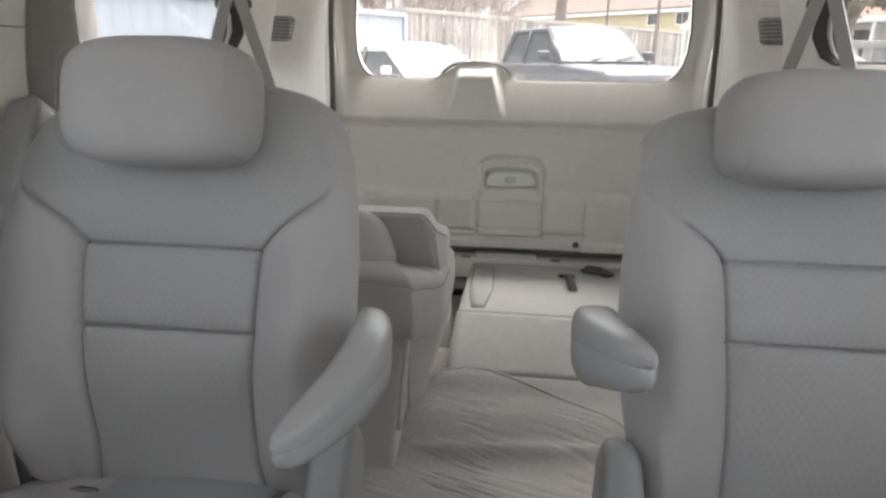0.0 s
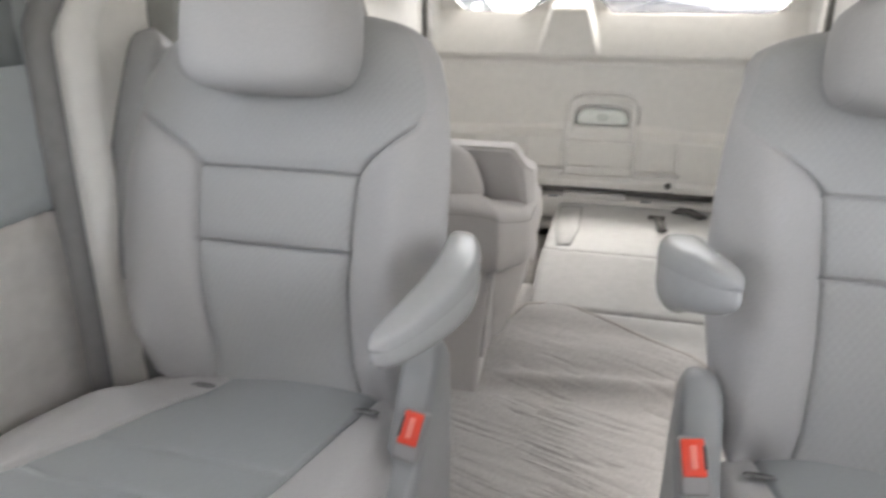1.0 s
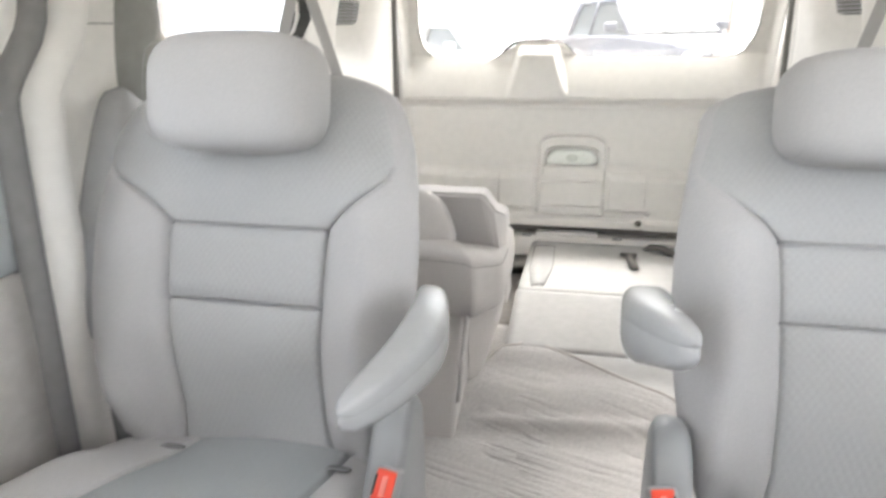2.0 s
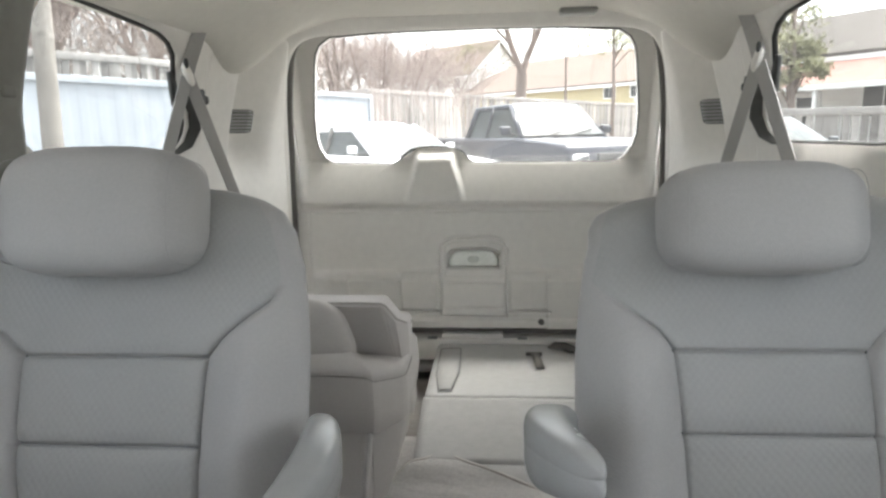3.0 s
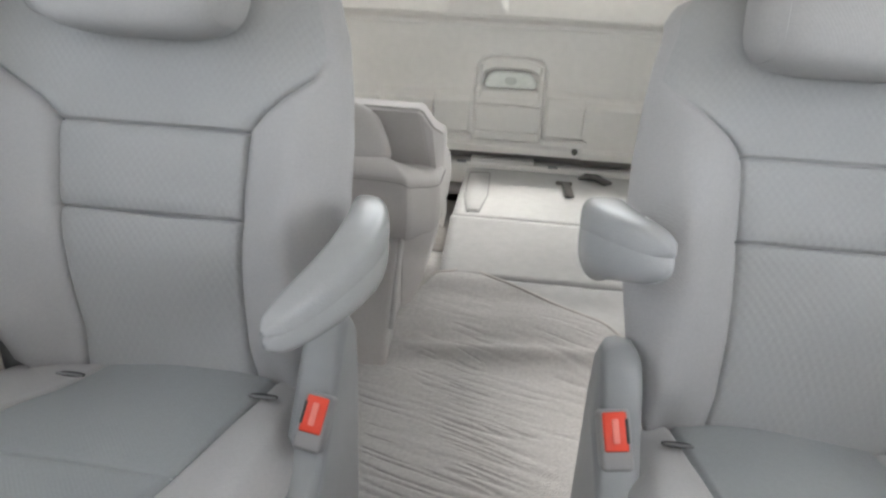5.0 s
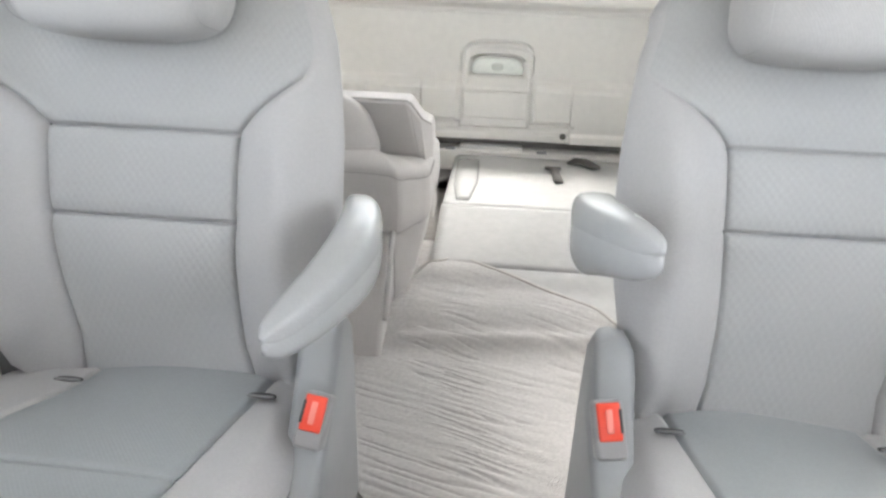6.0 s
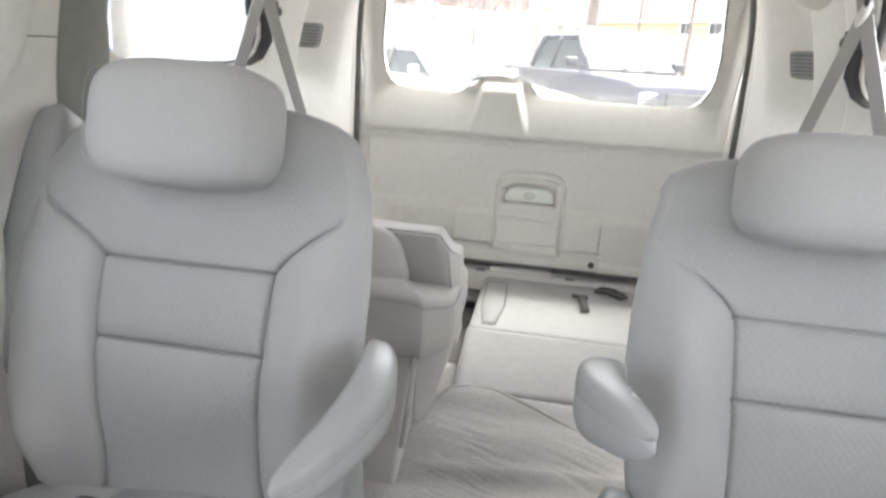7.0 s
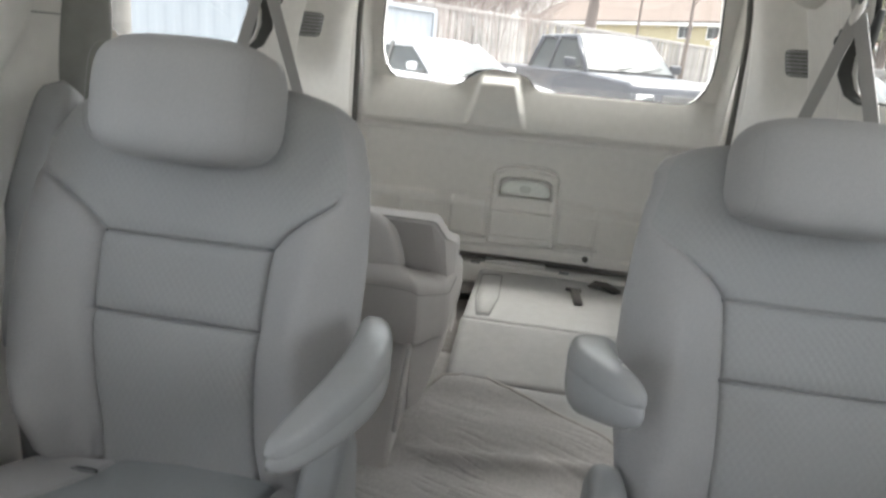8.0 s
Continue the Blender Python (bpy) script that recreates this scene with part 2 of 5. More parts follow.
def sheet(a_values, b_values, place, thick):
    """A slab over a grid. place(a, b, depth) gives the point in space."""
    na, nb = len(a_values), len(b_values)
    verts = [place(a, b, d) for d in (0.0, thick) for a in a_values for b in b_values]
    faces = []
    off = na * nb
    for i in range(na - 1):
        for j in range(nb - 1):
            q = (i * nb + j, (i + 1) * nb + j, (i + 1) * nb + j + 1, i * nb + j + 1)
            faces += [q, tuple(off + k for k in q[::-1])]
    for j in range(nb - 1):
        for i in (0, na - 1):
            faces.append((i * nb + j, i * nb + j + 1, off + i * nb + j + 1, off + i * nb + j))
    for i in range(na - 1):
        for j in (0, nb - 1):
            faces.append((i * nb + j, (i + 1) * nb + j, off + (i + 1) * nb + j, off + i * nb + j))
    return mesh_of(verts, faces)


def steps_of(a, b, n):
    return [a + (b - a) * k / n for k in range(n + 1)]


# ---- the van's shell ----
FLOOR_FRONT = -1.25


def wall_x(y, z):
    """Half the inner width at a place along the van and a height."""
    x = 0.74 - 0.10 * max(0.0, (z - 0.80) / 0.40) ** 1.4
    hollow = 0.074 * smooth_step(1.862, 1.925, y) * smooth_step(2.075, 1.905, y) * smooth_step(0.72, 0.86, z)
    return x - 0.105 * smooth_step(1.72, 2.20, y) + hollow


def ceil_z(x, y):
    edge = smooth_step(0.36, 0.70, abs(x))
    rear = smooth_step(1.55, 2.12, y)
    corner = 0.052 * smooth_step(0.44, 0.68, abs(x)) * math.exp(-(((y - 1.835) / 0.105) ** 2))
    return 1.275 - 0.145 * edge * (1 - 0.55 * smooth_step(1.90, 2.03, y)) - 0.045 * rear - corner


def floor_z(x, y):
    return 0.055 * smooth_step(1.15, 1.32, y) + 0.02 * smooth_step(1.38, 1.46, y)


WELL = (-0.66, -0.138, 1.64, 2.14)
fl = thing("floor", (0, 0.5, 0), "taupe carpeted van floor with an open seat well", "floor", kind="structure")
lay = lambda x, y, d: (x, y, floor_z(x, y) - 0.012 - d)
part("carpet", sheet(steps_of(-0.80, 0.80, 32), steps_of(FLOOR_FRONT, WELL[2], 80), lay, 0.05), CARPET, fl)
part("carpet", sheet(steps_of(WELL[1], 0.80, 12), steps_of(WELL[2], 2.30, 10), lay, 0.05), CARPET, fl)
part("carpet", sheet(steps_of(-0.80, WELL[1], 8), steps_of(WELL[3], 2.30, 4), lay, 0.05), CARPET, fl)
part("carpet", sheet(steps_of(-0.80, WELL[0], 3), steps_of(WELL[2], WELL[3], 4), lay, 0.05), CARPET, fl)
FLAP = shade("grey_flap_carpet", (0.43, 0.426, 0.416), 0.9, spread=0.08, bump=0.5)
part("floor_cover", sheet(steps_of(-0.126, 0.575, 14), steps_of(1.20, 1.472, 24), lambda x, y, d: (x, y, floor_z(x, y) + 0.002 - d), 0.016), FLAP, fl, "smooth grey floor cover")
WELL_FELT = shade("taupe_well_felt", (0.36, 0.34, 0.32), 0.95, spread=0.15, bump=0.5)
part("well_bottom", rbox(WELL[0], WELL[1], WELL[2], WELL[3], -0.02, 0.032, 0.0), WELL_FELT, fl, "taupe felt seat well")
for x0, x1, y0, y1 in ((WELL[0] - 0.02, WELL[0], WELL[2], WELL[3]), (WELL[1], WELL[1] + 0.012, WELL[2], WELL[3]), (WELL[0], WELL[1], WELL[2] - 0.02, WELL[2]), (WELL[0], WELL[1], WELL[3], WELL[3] + 0.02)):
    part("well_side", rbox(x0, x1, y0, y1, -0.27, 0.058, 0.0), WELL_FELT, fl)
ce = part("ceiling", sheet(steps_of(-0.70, 0.70, 56), steps_of(FLOOR_FRONT, 2.13, 90), lambda x, y, d: (x, y, ceil_z(x, y) + d), 0.03), HEADLINER)
tagged(ce, "pale felt headliner of the van", "ceiling", kind="structure")

WALL_TOP = 1.215


def lip_y(z):
    """Place of the tailgate opening's lip along the van: it leans forward with the glass."""
    return 2.187 - 0.28 * max(0.0, z - 0.83) - 0.08 * max(0.0, min(0.83, z) - 0.75)


def rounded_line(points, times=2):
    """Cuts the corners of an open line."""
    for _ in range(times):
        cut = [points[0]]
        for (x0, z0), (x1, z1) in zip(points, points[1:]):
            cut += [(0.75 * x0 + 0.25 * x1, 0.75 * z0 + 0.25 * z1), (0.25 * x0 + 0.75 * x1, 0.25 * z0 + 0.75 * z1)]
        points = cut + [points[-1]]
    return points


for side, word in ((-1, "left"), (1, "right")):
    place = lambda y, z, d, s=side: (s * (wall_x(y, z) + d), y, z)
    wall = thing("wall_" + word, (side * 0.74, 0, 0), "cream moulded side wall trim with windows", "wall", kind="structure")
    # rear quarter: window between the pillars
    quarter = [(1.045, 0.92), (1.060, 0.880), (1.100, 0.855), (1.20, 0.849), (1.40, 0.848), (1.52, 0.848), (1.575, 0.852), (1.615, 0.868), (1.636, 0.895), (1.638, 0.925), (1.615, 0.957), (1.585, 0.985), (1.565, 1.01), (1.556, 1.04), (1.538, 1.080), (1.503, 1.104), (1.450, 1.119), (1.36, 1.126), (1.17, 1.136), (1.10, 1.138), (1.062, 1.125), (1.045, 1.09)]
    part("quarter_trim", holed([(0.70, 0.0), (1.72, 0.0), (1.72, WALL_TOP), (0.70, WALL_TOP)], quarter, place, 0.018, steps=10, count=160), CREAM, wall)
    part("rear_pillar_trim", sheet(steps_of(1.72, 2.190, 70), steps_of(0.0, WALL_TOP, 40), lambda y, z, d, p=place: p(1.72 + (y - 1.72) * (lip_y(z) - 0.028 - 1.72) / 0.47, z, d), 0.05), CREAM, wall)
    ring = [Vector(place(y, z, 0.012)) for y, z in quarter]
    part("window_seal", tube(ring + ring[:1], 0.0068, 8), RUBBER, wall, "black rubber window seal")
    corner = [(1.572, 1.005), (1.606, 0.980), (1.646, 0.952), (1.664, 0.912), (1.642, 0.872), (1.598, 0.853), (1.54, 0.848)]
    part("window_corner_seal", tube([place(y, z, 0.002) for y, z in corner], [0.008, 0.017, 0.025, 0.029, 0.023, 0.014, 0.006], 10, 0.3), shade("dark_corner_rubber", (0.07, 0.07, 0.065), 0.7), wall, "dark rubber window corner")
    gl = part("quarter_glass", holed([(1.3 + (y - 1.3) * 1.012, 1.005 + (z - 1.005) * 1.02) for y, z in quarter], [(1.3 + (y - 1.3) * 0.01, 1.005 + (z - 1.005) * 0.01) for y, z in quarter], lambda y, z, d, p=place: p(y, z, 0.022 + d), 0.004, steps=4, count=80), SIDE_GLASS, wall, "clear quarter window glass")
    gl.visible_shadow = False
    # jamb between the door and the quarter: dark seal, cream rounded pillar edge
    jamb = lambda z: 0.045 * (z - 0.263) + 0.05 * max(0.0, z - 0.5) ** 2 + 0.055 * smooth_step(0.785, 0.90, z)
    part("pillar_edge", tube([(side * (wall_x(0.74, z) + 0.014), 0.734 + jamb(z), z) for z in steps_of(0.0, 1.2, 48)], 0.044, 14), CREAM, wall)
    part("door_seal", tube([(side * (wall_x(0.66, z) - 0.002), 0.672 + jamb(z), z) for z in steps_of(0.0, 1.2, 48)], 0.021, 10), shade("dark_seal", (0.23, 0.225, 0.22), 0.8), wall, "dark rubber door seal")
    part("window_post_cover", sheet(steps_of(0.598, 0.668, 4), steps_of(0.757, 1.15, 8), lambda y, z, d, p=place: p(y, z, -0.006 + d), 0.02), shade("dark_slate_post_cover", (0.19, 0.205, 0.205), 0.6, bump=0.2), wall, "dark slate cover beside the door window")
    part("trim_joint", tube([(side * (wall_x(y, 0.893) - 0.0003), y, 0.893) for y in steps_of(0.79, 0.935, 8)], 0.0015, 6), shade("grey_trim_joint", (0.32, 0.32, 0.30), 0.8), wall)
    # grey belt column on the middle pillar, and the joint between upper and lower trim
    rows = []
    for z in steps_of(0.30, 1.20, 30):
        back = 1.040 + 0.018 * smooth_step(0.95, 0.87, z)
        mid, half = (0.935 + back) / 2, (back - 0.935) / 2
        rows.append([(side * (wall_x(mid, z) + 0.02 - 0.045 * max(0.0, math.sin(q)) ** 0.6 * (1 if math.sin(q) > 0 else 0)), mid + half * math.cos(q), z) for q in (2 * math.pi * k / 20 for k in range(20))])
    part("belt_column", loft(rows), shade("grey_beige_trim", (0.27, 0.27, 0.25), 0.6, bump=0.3), wall, "grey beige belt column")
    part("column_knob", moved(rbox(-0.010, 0.010, -0.018, 0.018, -0.012, 0.012, 0.008, 3), Matrix.Translation((side * (wall_x(0.985, 0.96) - 0.018), 0.985, 0.965))), shade("grey_beige_knob", (0.24, 0.24, 0.22), 0.55), wall)
    # front part: door openings
    part("door_jamb", sheet(steps_of(0.668, 0.715, 3), steps_of(0.0, WALL_TOP, 20), lambda y, z, d, p=place: p(y, z, 0.02 + d), 0.04), DARK, wall)
    part("door_upper_trim", holed([(0.10, 0.553), (0.670, 0.553), (0.735, WALL_TOP), (0.10, WALL_TOP)], rounded_rect(0.390, 0.950, 0.245, 0.194, 0.025), place, 0.05, steps=8), DOOR_GREY, wall, "slate grey sliding door trim")
    part("door_glass", sheet(steps_of(0.13, 0.65, 4), steps_of(0.74, 1.16, 6), lambda y, z, d, p=place: p(y, z, 0.024 + d), 0.004), TINTED_GLASS, wall, "tinted sliding door glass")
    part("door_lower_trim", sheet(steps_of(0.10, 0.662, 10), steps_of(0.0, 0.55, 10), lambda y, z, d, p=place: p(y, z, -0.006 + d), 0.05), shade("pale_taupe_door_trim", (0.50, 0.48, 0.45), 0.6, bump=0.3), wall, "pale taupe lower door trim")
    part("front_door_side", holed([(FLOOR_FRONT, 0.0), (0.10, 0.0), (0.10, WALL_TOP), (FLOOR_FRONT, WALL_TOP)], rounded_rect(-0.55, 1.02, 0.58, 0.13, 0.05), place, 0.05, steps=8), DOOR_GREY, wall)
    # rear corner post beside the tailgate
    part("rear_jamb", sheet(steps_of(2.225, 2.33, 2), steps_of(0.0, 1.26, 12), lambda y, z, d, s=side: (s * (0.646 - 0.06 * smooth_step(0.95, 1.25, z) + d), y, z), 0.12), CREAM, wall)
    part("rear_jamb_plate", rbox(min(side * 0.60, side * 0.80), max(side * 0.60, side * 0.80), 2.335, 2.36, 0.0, 1.27, 0.0), PAINT_WHITE, wall)

hd = part("trim_rear_header", sheet(steps_of(-0.66, 0.66, 24), steps_of(2.10, 2.33, 6), lambda x, y, d: (x, y, 1.243 - 0.05 * smooth_step(0.45, 0.66, abs(x)) + d), 0.05), CREAM)
tagged(hd, "cream header trim over the tailgate", "trim", kind="structure")

# unseen outer roof, its overhang added to keep sky light off the rear ledge
rs = part("wall_roof_shade", rbox(-0.76, 0.76, FLOOR_FRONT, 2.40, 1.315, 1.335, 0.008), PAINT_WHITE)
tagged(rs, "plain pale roof skin with an added unseen shading overhang", "roof", kind="structure")

# front of the van: closing wall with the windscreen's opening
fw = part("wall_front", holed([(-0.80, 0.0), (0.80, 0.0), (0.80, 1.30), (-0.80, 1.30)], rounded_rect(0, 1.0, 0.74, 0.26, 0.08), lambda x, z, d: (x, FLOOR_FRONT - d, z), 0.05, steps=3), DOOR_GREY)
tagged(fw, "grey dashboard wall under the windscreen", "wall", kind="structure")
# unseen block in place of the front seats, added to shade the lower cabin
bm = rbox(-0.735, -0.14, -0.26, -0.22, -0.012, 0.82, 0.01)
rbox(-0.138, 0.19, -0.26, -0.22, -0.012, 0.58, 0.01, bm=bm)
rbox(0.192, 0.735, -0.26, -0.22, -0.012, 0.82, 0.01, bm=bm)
lw = part("wall_shade_block", bm, shade("plain_grey_shade_block", (0.22, 0.225, 0.225), 0.8))
tagged(lw, "plain grey unseen block that shades as the front seats would", "wall", kind="structure")
ub = part("wall_underbody", rbox(-0.74, 0.74, -1.22, 2.28, -0.60, -0.065, 0.02), shade("dark_underbody", (0.05, 0.05, 0.05), 0.8))
tagged(ub, "plain dark underbody of the van on the gravel", "wall", kind="structure")

# ---- tailgate ----
TG_Y = 2.245
WIN_BOTTOM = 0.795


def tailgate_y(x, z):
    """Depth of the inner face of the tailgate: upright below, above it a deep scoop round the leaning glass."""
    lean = 0.30 * max(0.0, z - WIN_BOTTOM)
    bend = min(1.0, max(0.0, (0.705 - z) / 0.065))
    half = 0.613 - 0.060 * (1 - math.sqrt(1 - bend * bend))
    rim = smooth_step(half + 0.004, half - 0.034, abs(x)) * smooth_step(1.245, 1.215, z)
    slope = min(1.0, max(0.0, (z - 0.646) / 0.140))
    y = TG_Y - 0.040 * smooth_step(0.618, 0.648, z) * smooth_step(0.622, 0.604, abs(x)) + 0.064 * (0.75 * slope + 0.25 * slope * slope) * rim - lean
    # lower half stands into the van, behind a rounded ledge
    return y - 0.034 * (1 - smooth_step(0.366, 0.404 + 0.02 * smooth_step(0.30, 0.12, abs(x)), z)) * smooth_step(0.605, 0.50, abs(x))


def trim_relief(x, z):
    y = tailgate_y(x, z)
    a = abs(x + 0.004)
    # arched grip surround with a rounded rim, and its hollow
    arch = 0.474 + 0.047 * math.sqrt(max(0.0, 1 - (a / 0.118) ** 4)) if a < 0.132 else 0
    edge = min(0.118 - a, arch - z, z - 0.241) if a < 0.132 else -1
    if edge > -0.02:
        y -= 0.013 * smooth_step(0.0, 0.009, edge) - 0.007 * math.exp(-((edge / 0.0035) ** 2))
        if z > 0.385:
            y += 0.006 * smooth_step(0.014, 0.022, edge)
    inner = 0.444 + 0.042 * math.sqrt(max(0.0, 1 - (a / 0.098) ** 4)) if a < 0.098 else 0
    if a < 0.098 and 0.404 < z < inner:
        y += 0.022 * smooth_step(0.0, 0.012, min(0.098 - a, inner - z, z - 0.404))
    # lid let into the lower field
    d = max(a - 0.110, 0.273 - z, z - 0.364)
    y += 0.006 * math.exp(-(d / 0.0026) ** 2)
    # pads beside it, with a step below them
    if 0.128 < a < 0.258 and 0.264 < z < 0.396:
        y -= 0.012 * smooth_step(0, 0.006, min(a - 0.128, 0.258 - a, z - 0.264, 0.396 - z))
    if 0.258 < a < 0.456 and z < 0.388:
        y -= 0.010 * smooth_step(0, 0.012, min(0.456 - a, 0.388 - z))
    if 0.118 < a < 0.27:
        y += 0.010 * math.exp(-((z - 0.256) / 0.004) ** 2)
    # raised foot of the trim
    y -= 0.012 * smooth_step(0.236, 0.222, z)
    # housing of the wiper drive, a flat-faced wedge under the glass with a rounded top
    zz = min(1.0, max(0.0, (z - 0.644) / 0.149))
    half = 0.092 - 0.0355 * zz
    y += (TG_Y - 0.042 - y) * smooth_step(half + 0.024, half - 0.004, abs(x + 0.134)) * smooth_step(0.625, 0.655, z) * smooth_step(0.828, 0.786, z)
    # field lines
    return y + 0.004 * math.exp(-((z - 0.611) / 0.003) ** 2) + 0.004 * math.exp(-((a - 0.586) / 0.003) ** 2) * smooth_step(0.62, 0.60, z)


tg = thing("tailgate", (0, TG_Y, 0.19), "cream moulded tailgate trim with wide rear window", "tailgate")
part("lower_trim", sheet(steps_of(-0.632, 0.632, 420), steps_of(0.200, 0.645, 190), lambda x, z, d: (x, trim_relief(x, z) + d, z), 0.05), CREAM, tg)

WINDOW = [(-0.30, 0.777), (-0.283, 0.778), (-0.266, 0.788), (-0.251, 0.806), (-0.224, 0.825), (-0.190, 0.832), (-0.158, 0.834), (-0.100, 0.832), (-0.062, 0.824), (-0.040, 0.813), (-0.019, 0.788), (-0.002, 0.777), (0.02, 0.775)]
WINDOW += [(0.470, 0.773), (0.505, 0.778), (0.530, 0.793), (0.552, 0.830), (0.562, 0.870), (0.562, 0.94), (0.540, 1.11), (0.531, 1.150), (0.512, 1.181), (0.474, 1.203), (0.30, 1.213), (0.0, 1.216)]
WINDOW += [(-0.30, 1.213), (-0.474, 1.203), (-0.512, 1.181), (-0.531, 1.150), (-0.540, 1.11), (-0.562, 0.94), (-0.564, 0.870), (-0.556, 0.830), (-0.538, 0.800), (-0.515, 0.784), (-0.480, 0.779)]


def scaled(poly, k, c=(0.0, 0.99)):
    return [(c[0] + (x - c[0]) * k, c[1] + (z - c[1]) * k) for x, z in poly]


WINDOW = scaled(WINDOW, 0.98, (0.06, 0.885))
frame_outline = [(-0.632, 0.645), (0.632, 0.645), (0.632, 0.95), (0.618, 1.14), (0.580, 1.222), (0.50, 1.245), (0.0, 1.255), (-0.50, 1.245), (-0.580, 1.222), (-0.618, 1.14), (-0.632, 0.95), (-0.632, 0.82)]
part("window_surround", holed(frame_outline, WINDOW, lambda x, z, d: (x, trim_relief(x, z) + d, z), 0.045, steps=26, count=1400), CREAM, tg)
seal = [Vector((x, trim_relief(x, z) + 0.005, z)) for x, z in WINDOW]
part("window_seal", tube(seal + seal[:1], 0.0042, 8), RUBBER, tg, "black rubber window seal")
part("rear_glass", holed(scaled(WINDOW, 1.01), scaled(WINDOW, 0.01), lambda x, z, d: (x, TG_Y + 0.046 - 0.30 * (z - WIN_BOTTOM) + d, z), 0.004, steps=5, count=120), GLASS, tg, "clear rear window glass")
LENS_LINE = [(-0.080, 0.415), (0.080, 0.415), (0.087, 0.421), (0.088, 0.436), (0.079, 0.452), (0.064, 0.466), (0.050, 0.470), (-0.050, 0.470), (-0.064, 0.466), (-0.079, 0.452), (-0.088, 0.436), (-0.087, 0.421)]
rings = []
for k in range(9):
    a = math.pi * k / 16
    s = max(0.02, math.cos(a) ** 0.6)
    rings.append([(-0.004 + x * (0.45 + 0.55 * s), TG_Y + 0.006 - 0.022 * math.sin(a), 0.440 + (z - 0.440) * (0.35 + 0.65 * s)) for x, z in LENS_LINE])
lens = part("cargo_lamp", loft(rings), LENS, tg, "frosted oblong cargo lamp lens")
part("bulb_glow_plate", moved(pillow(0.020, 0.004, 0.013), Matrix.Translation((-0.004, TG_Y - 0.015, 0.442))), shade("milky_bulb_plate", (0.62, 0.65, 0.60), 0.3, bump=0), lens, "milky oval bulb plate")
for sx in (-1, 1):
    part("stud", moved(bmesh.ops.create_cone(b := bmesh.new(), cap_ends=True, segments=20, radius1=0.011, radius2=0.009, depth=0.012) and b, Matrix.Translation((sx * 0.233, TG_Y - 0.050, 0.223)) @ Matrix.Rotation(radians(90), 4, "X")), shade("olive_grey_stud", (0.13, 0.125, 0.11), 0.6), tg, "dark round trim stud")
part("outer_panel", rbox(-0.66, 0.66, 2.335, 2.36, 0.06, 0.775, 0.005), PAINT_WHITE, tg)

# the opening's rounded lip, and the dark weather strip behind it
half_line = rounded_line([(0.634, 0.14), (0.634, 0.55), (0.632, 0.775), (0.622, 0.90), (0.613, 0.98), (0.600, 1.06), (0.590, 1.10), (0.574, 1.135), (0.548, 1.166), (0.51, 1.185), (0.45, 1.192), (0.30, 1.196), (0.0, 1.198)])
opening = half_line + [(-x, z) for x, z in half_line[-2::-1]]
lip, strip = [], []
for k, (x, z) in enumerate(opening):
    (xa, za), (xb, zb) = opening[max(0, k - 1)], opening[min(len(opening) - 1, k + 1)]
    n = Vector((za - zb, xb - xa)).normalized()
    y = lip_y(z)
    lip.append([(x - n.x * off, y + dy, z - n.y * off) for off, dy in ((0.056, -0.066), (0.034, -0.048), (0.016, -0.030), (0.006, -0.016), (0.001, -0.006), (0.0, 0.0), (0.002, 0.006), (0.012, 0.011), (0.05, 0.012))])
    inner = 0.003 - 0.018 * smooth_step(1.08, 1.19, z)
    strip.append((x + n.x * inner, y + 0.016, z + n.y * inner))
rl = part("trim_tailgate_opening", loft(lip), CREAM)
tagged(rl, "cream rounded lip round the tailgate opening", "trim", kind="structure")
ws = part("trim_weather_strip", tube(strip, 0.0105, 10), shade("grey_weather_strip", (0.15, 0.144, 0.132), 0.8))
tagged(ws, "dark grey rubber weather strip round the tailgate", "trim", kind="structure")
sill = thing("trim_rear_sill", (0, 2.2, 0.1), "pale plastic loading sill under the tailgate", "sill", kind="structure")
part("sill_plate", rbox(-0.63, 0.63, 2.200, 2.32, 0.08, 0.158, 0.008), CREAM, sill)
part("sill_rubber", rbox(-0.63, 0.63, 2.268, 2.31, 0.150, 0.212, 0.004), shade("grey_sill_rubber", (0.28, 0.27, 0.255), 0.8), sill, "dark grey rubber sealing strip")
part("striker_cover", rbox(-0.12, 0.10, 2.215, 2.262, 0.150, 0.172, 0.005), CREAM, sill)
for dx in (-0.17, 0.15):
    part("tie_hook", rbox(dx, dx + 0.035, 2.203, 2.215, 0.154, 0.163, 0.003), METAL, sill)
dome = part("dome_light", moved(rbox(-0.055, 0.055, -0.03, 0.03, -0.012, 0.012, 0.010, 3), Matrix.Translation((0.32, 2.02, ceil_z(0.32, 2.02) - 0.004))), shade("grey_lamp_housing", (0.30, 0.30, 0.28), 0.4))
tagged(dome, "grey oblong reading lamp on the headliner", "lamp")

# ---- second row seats ----


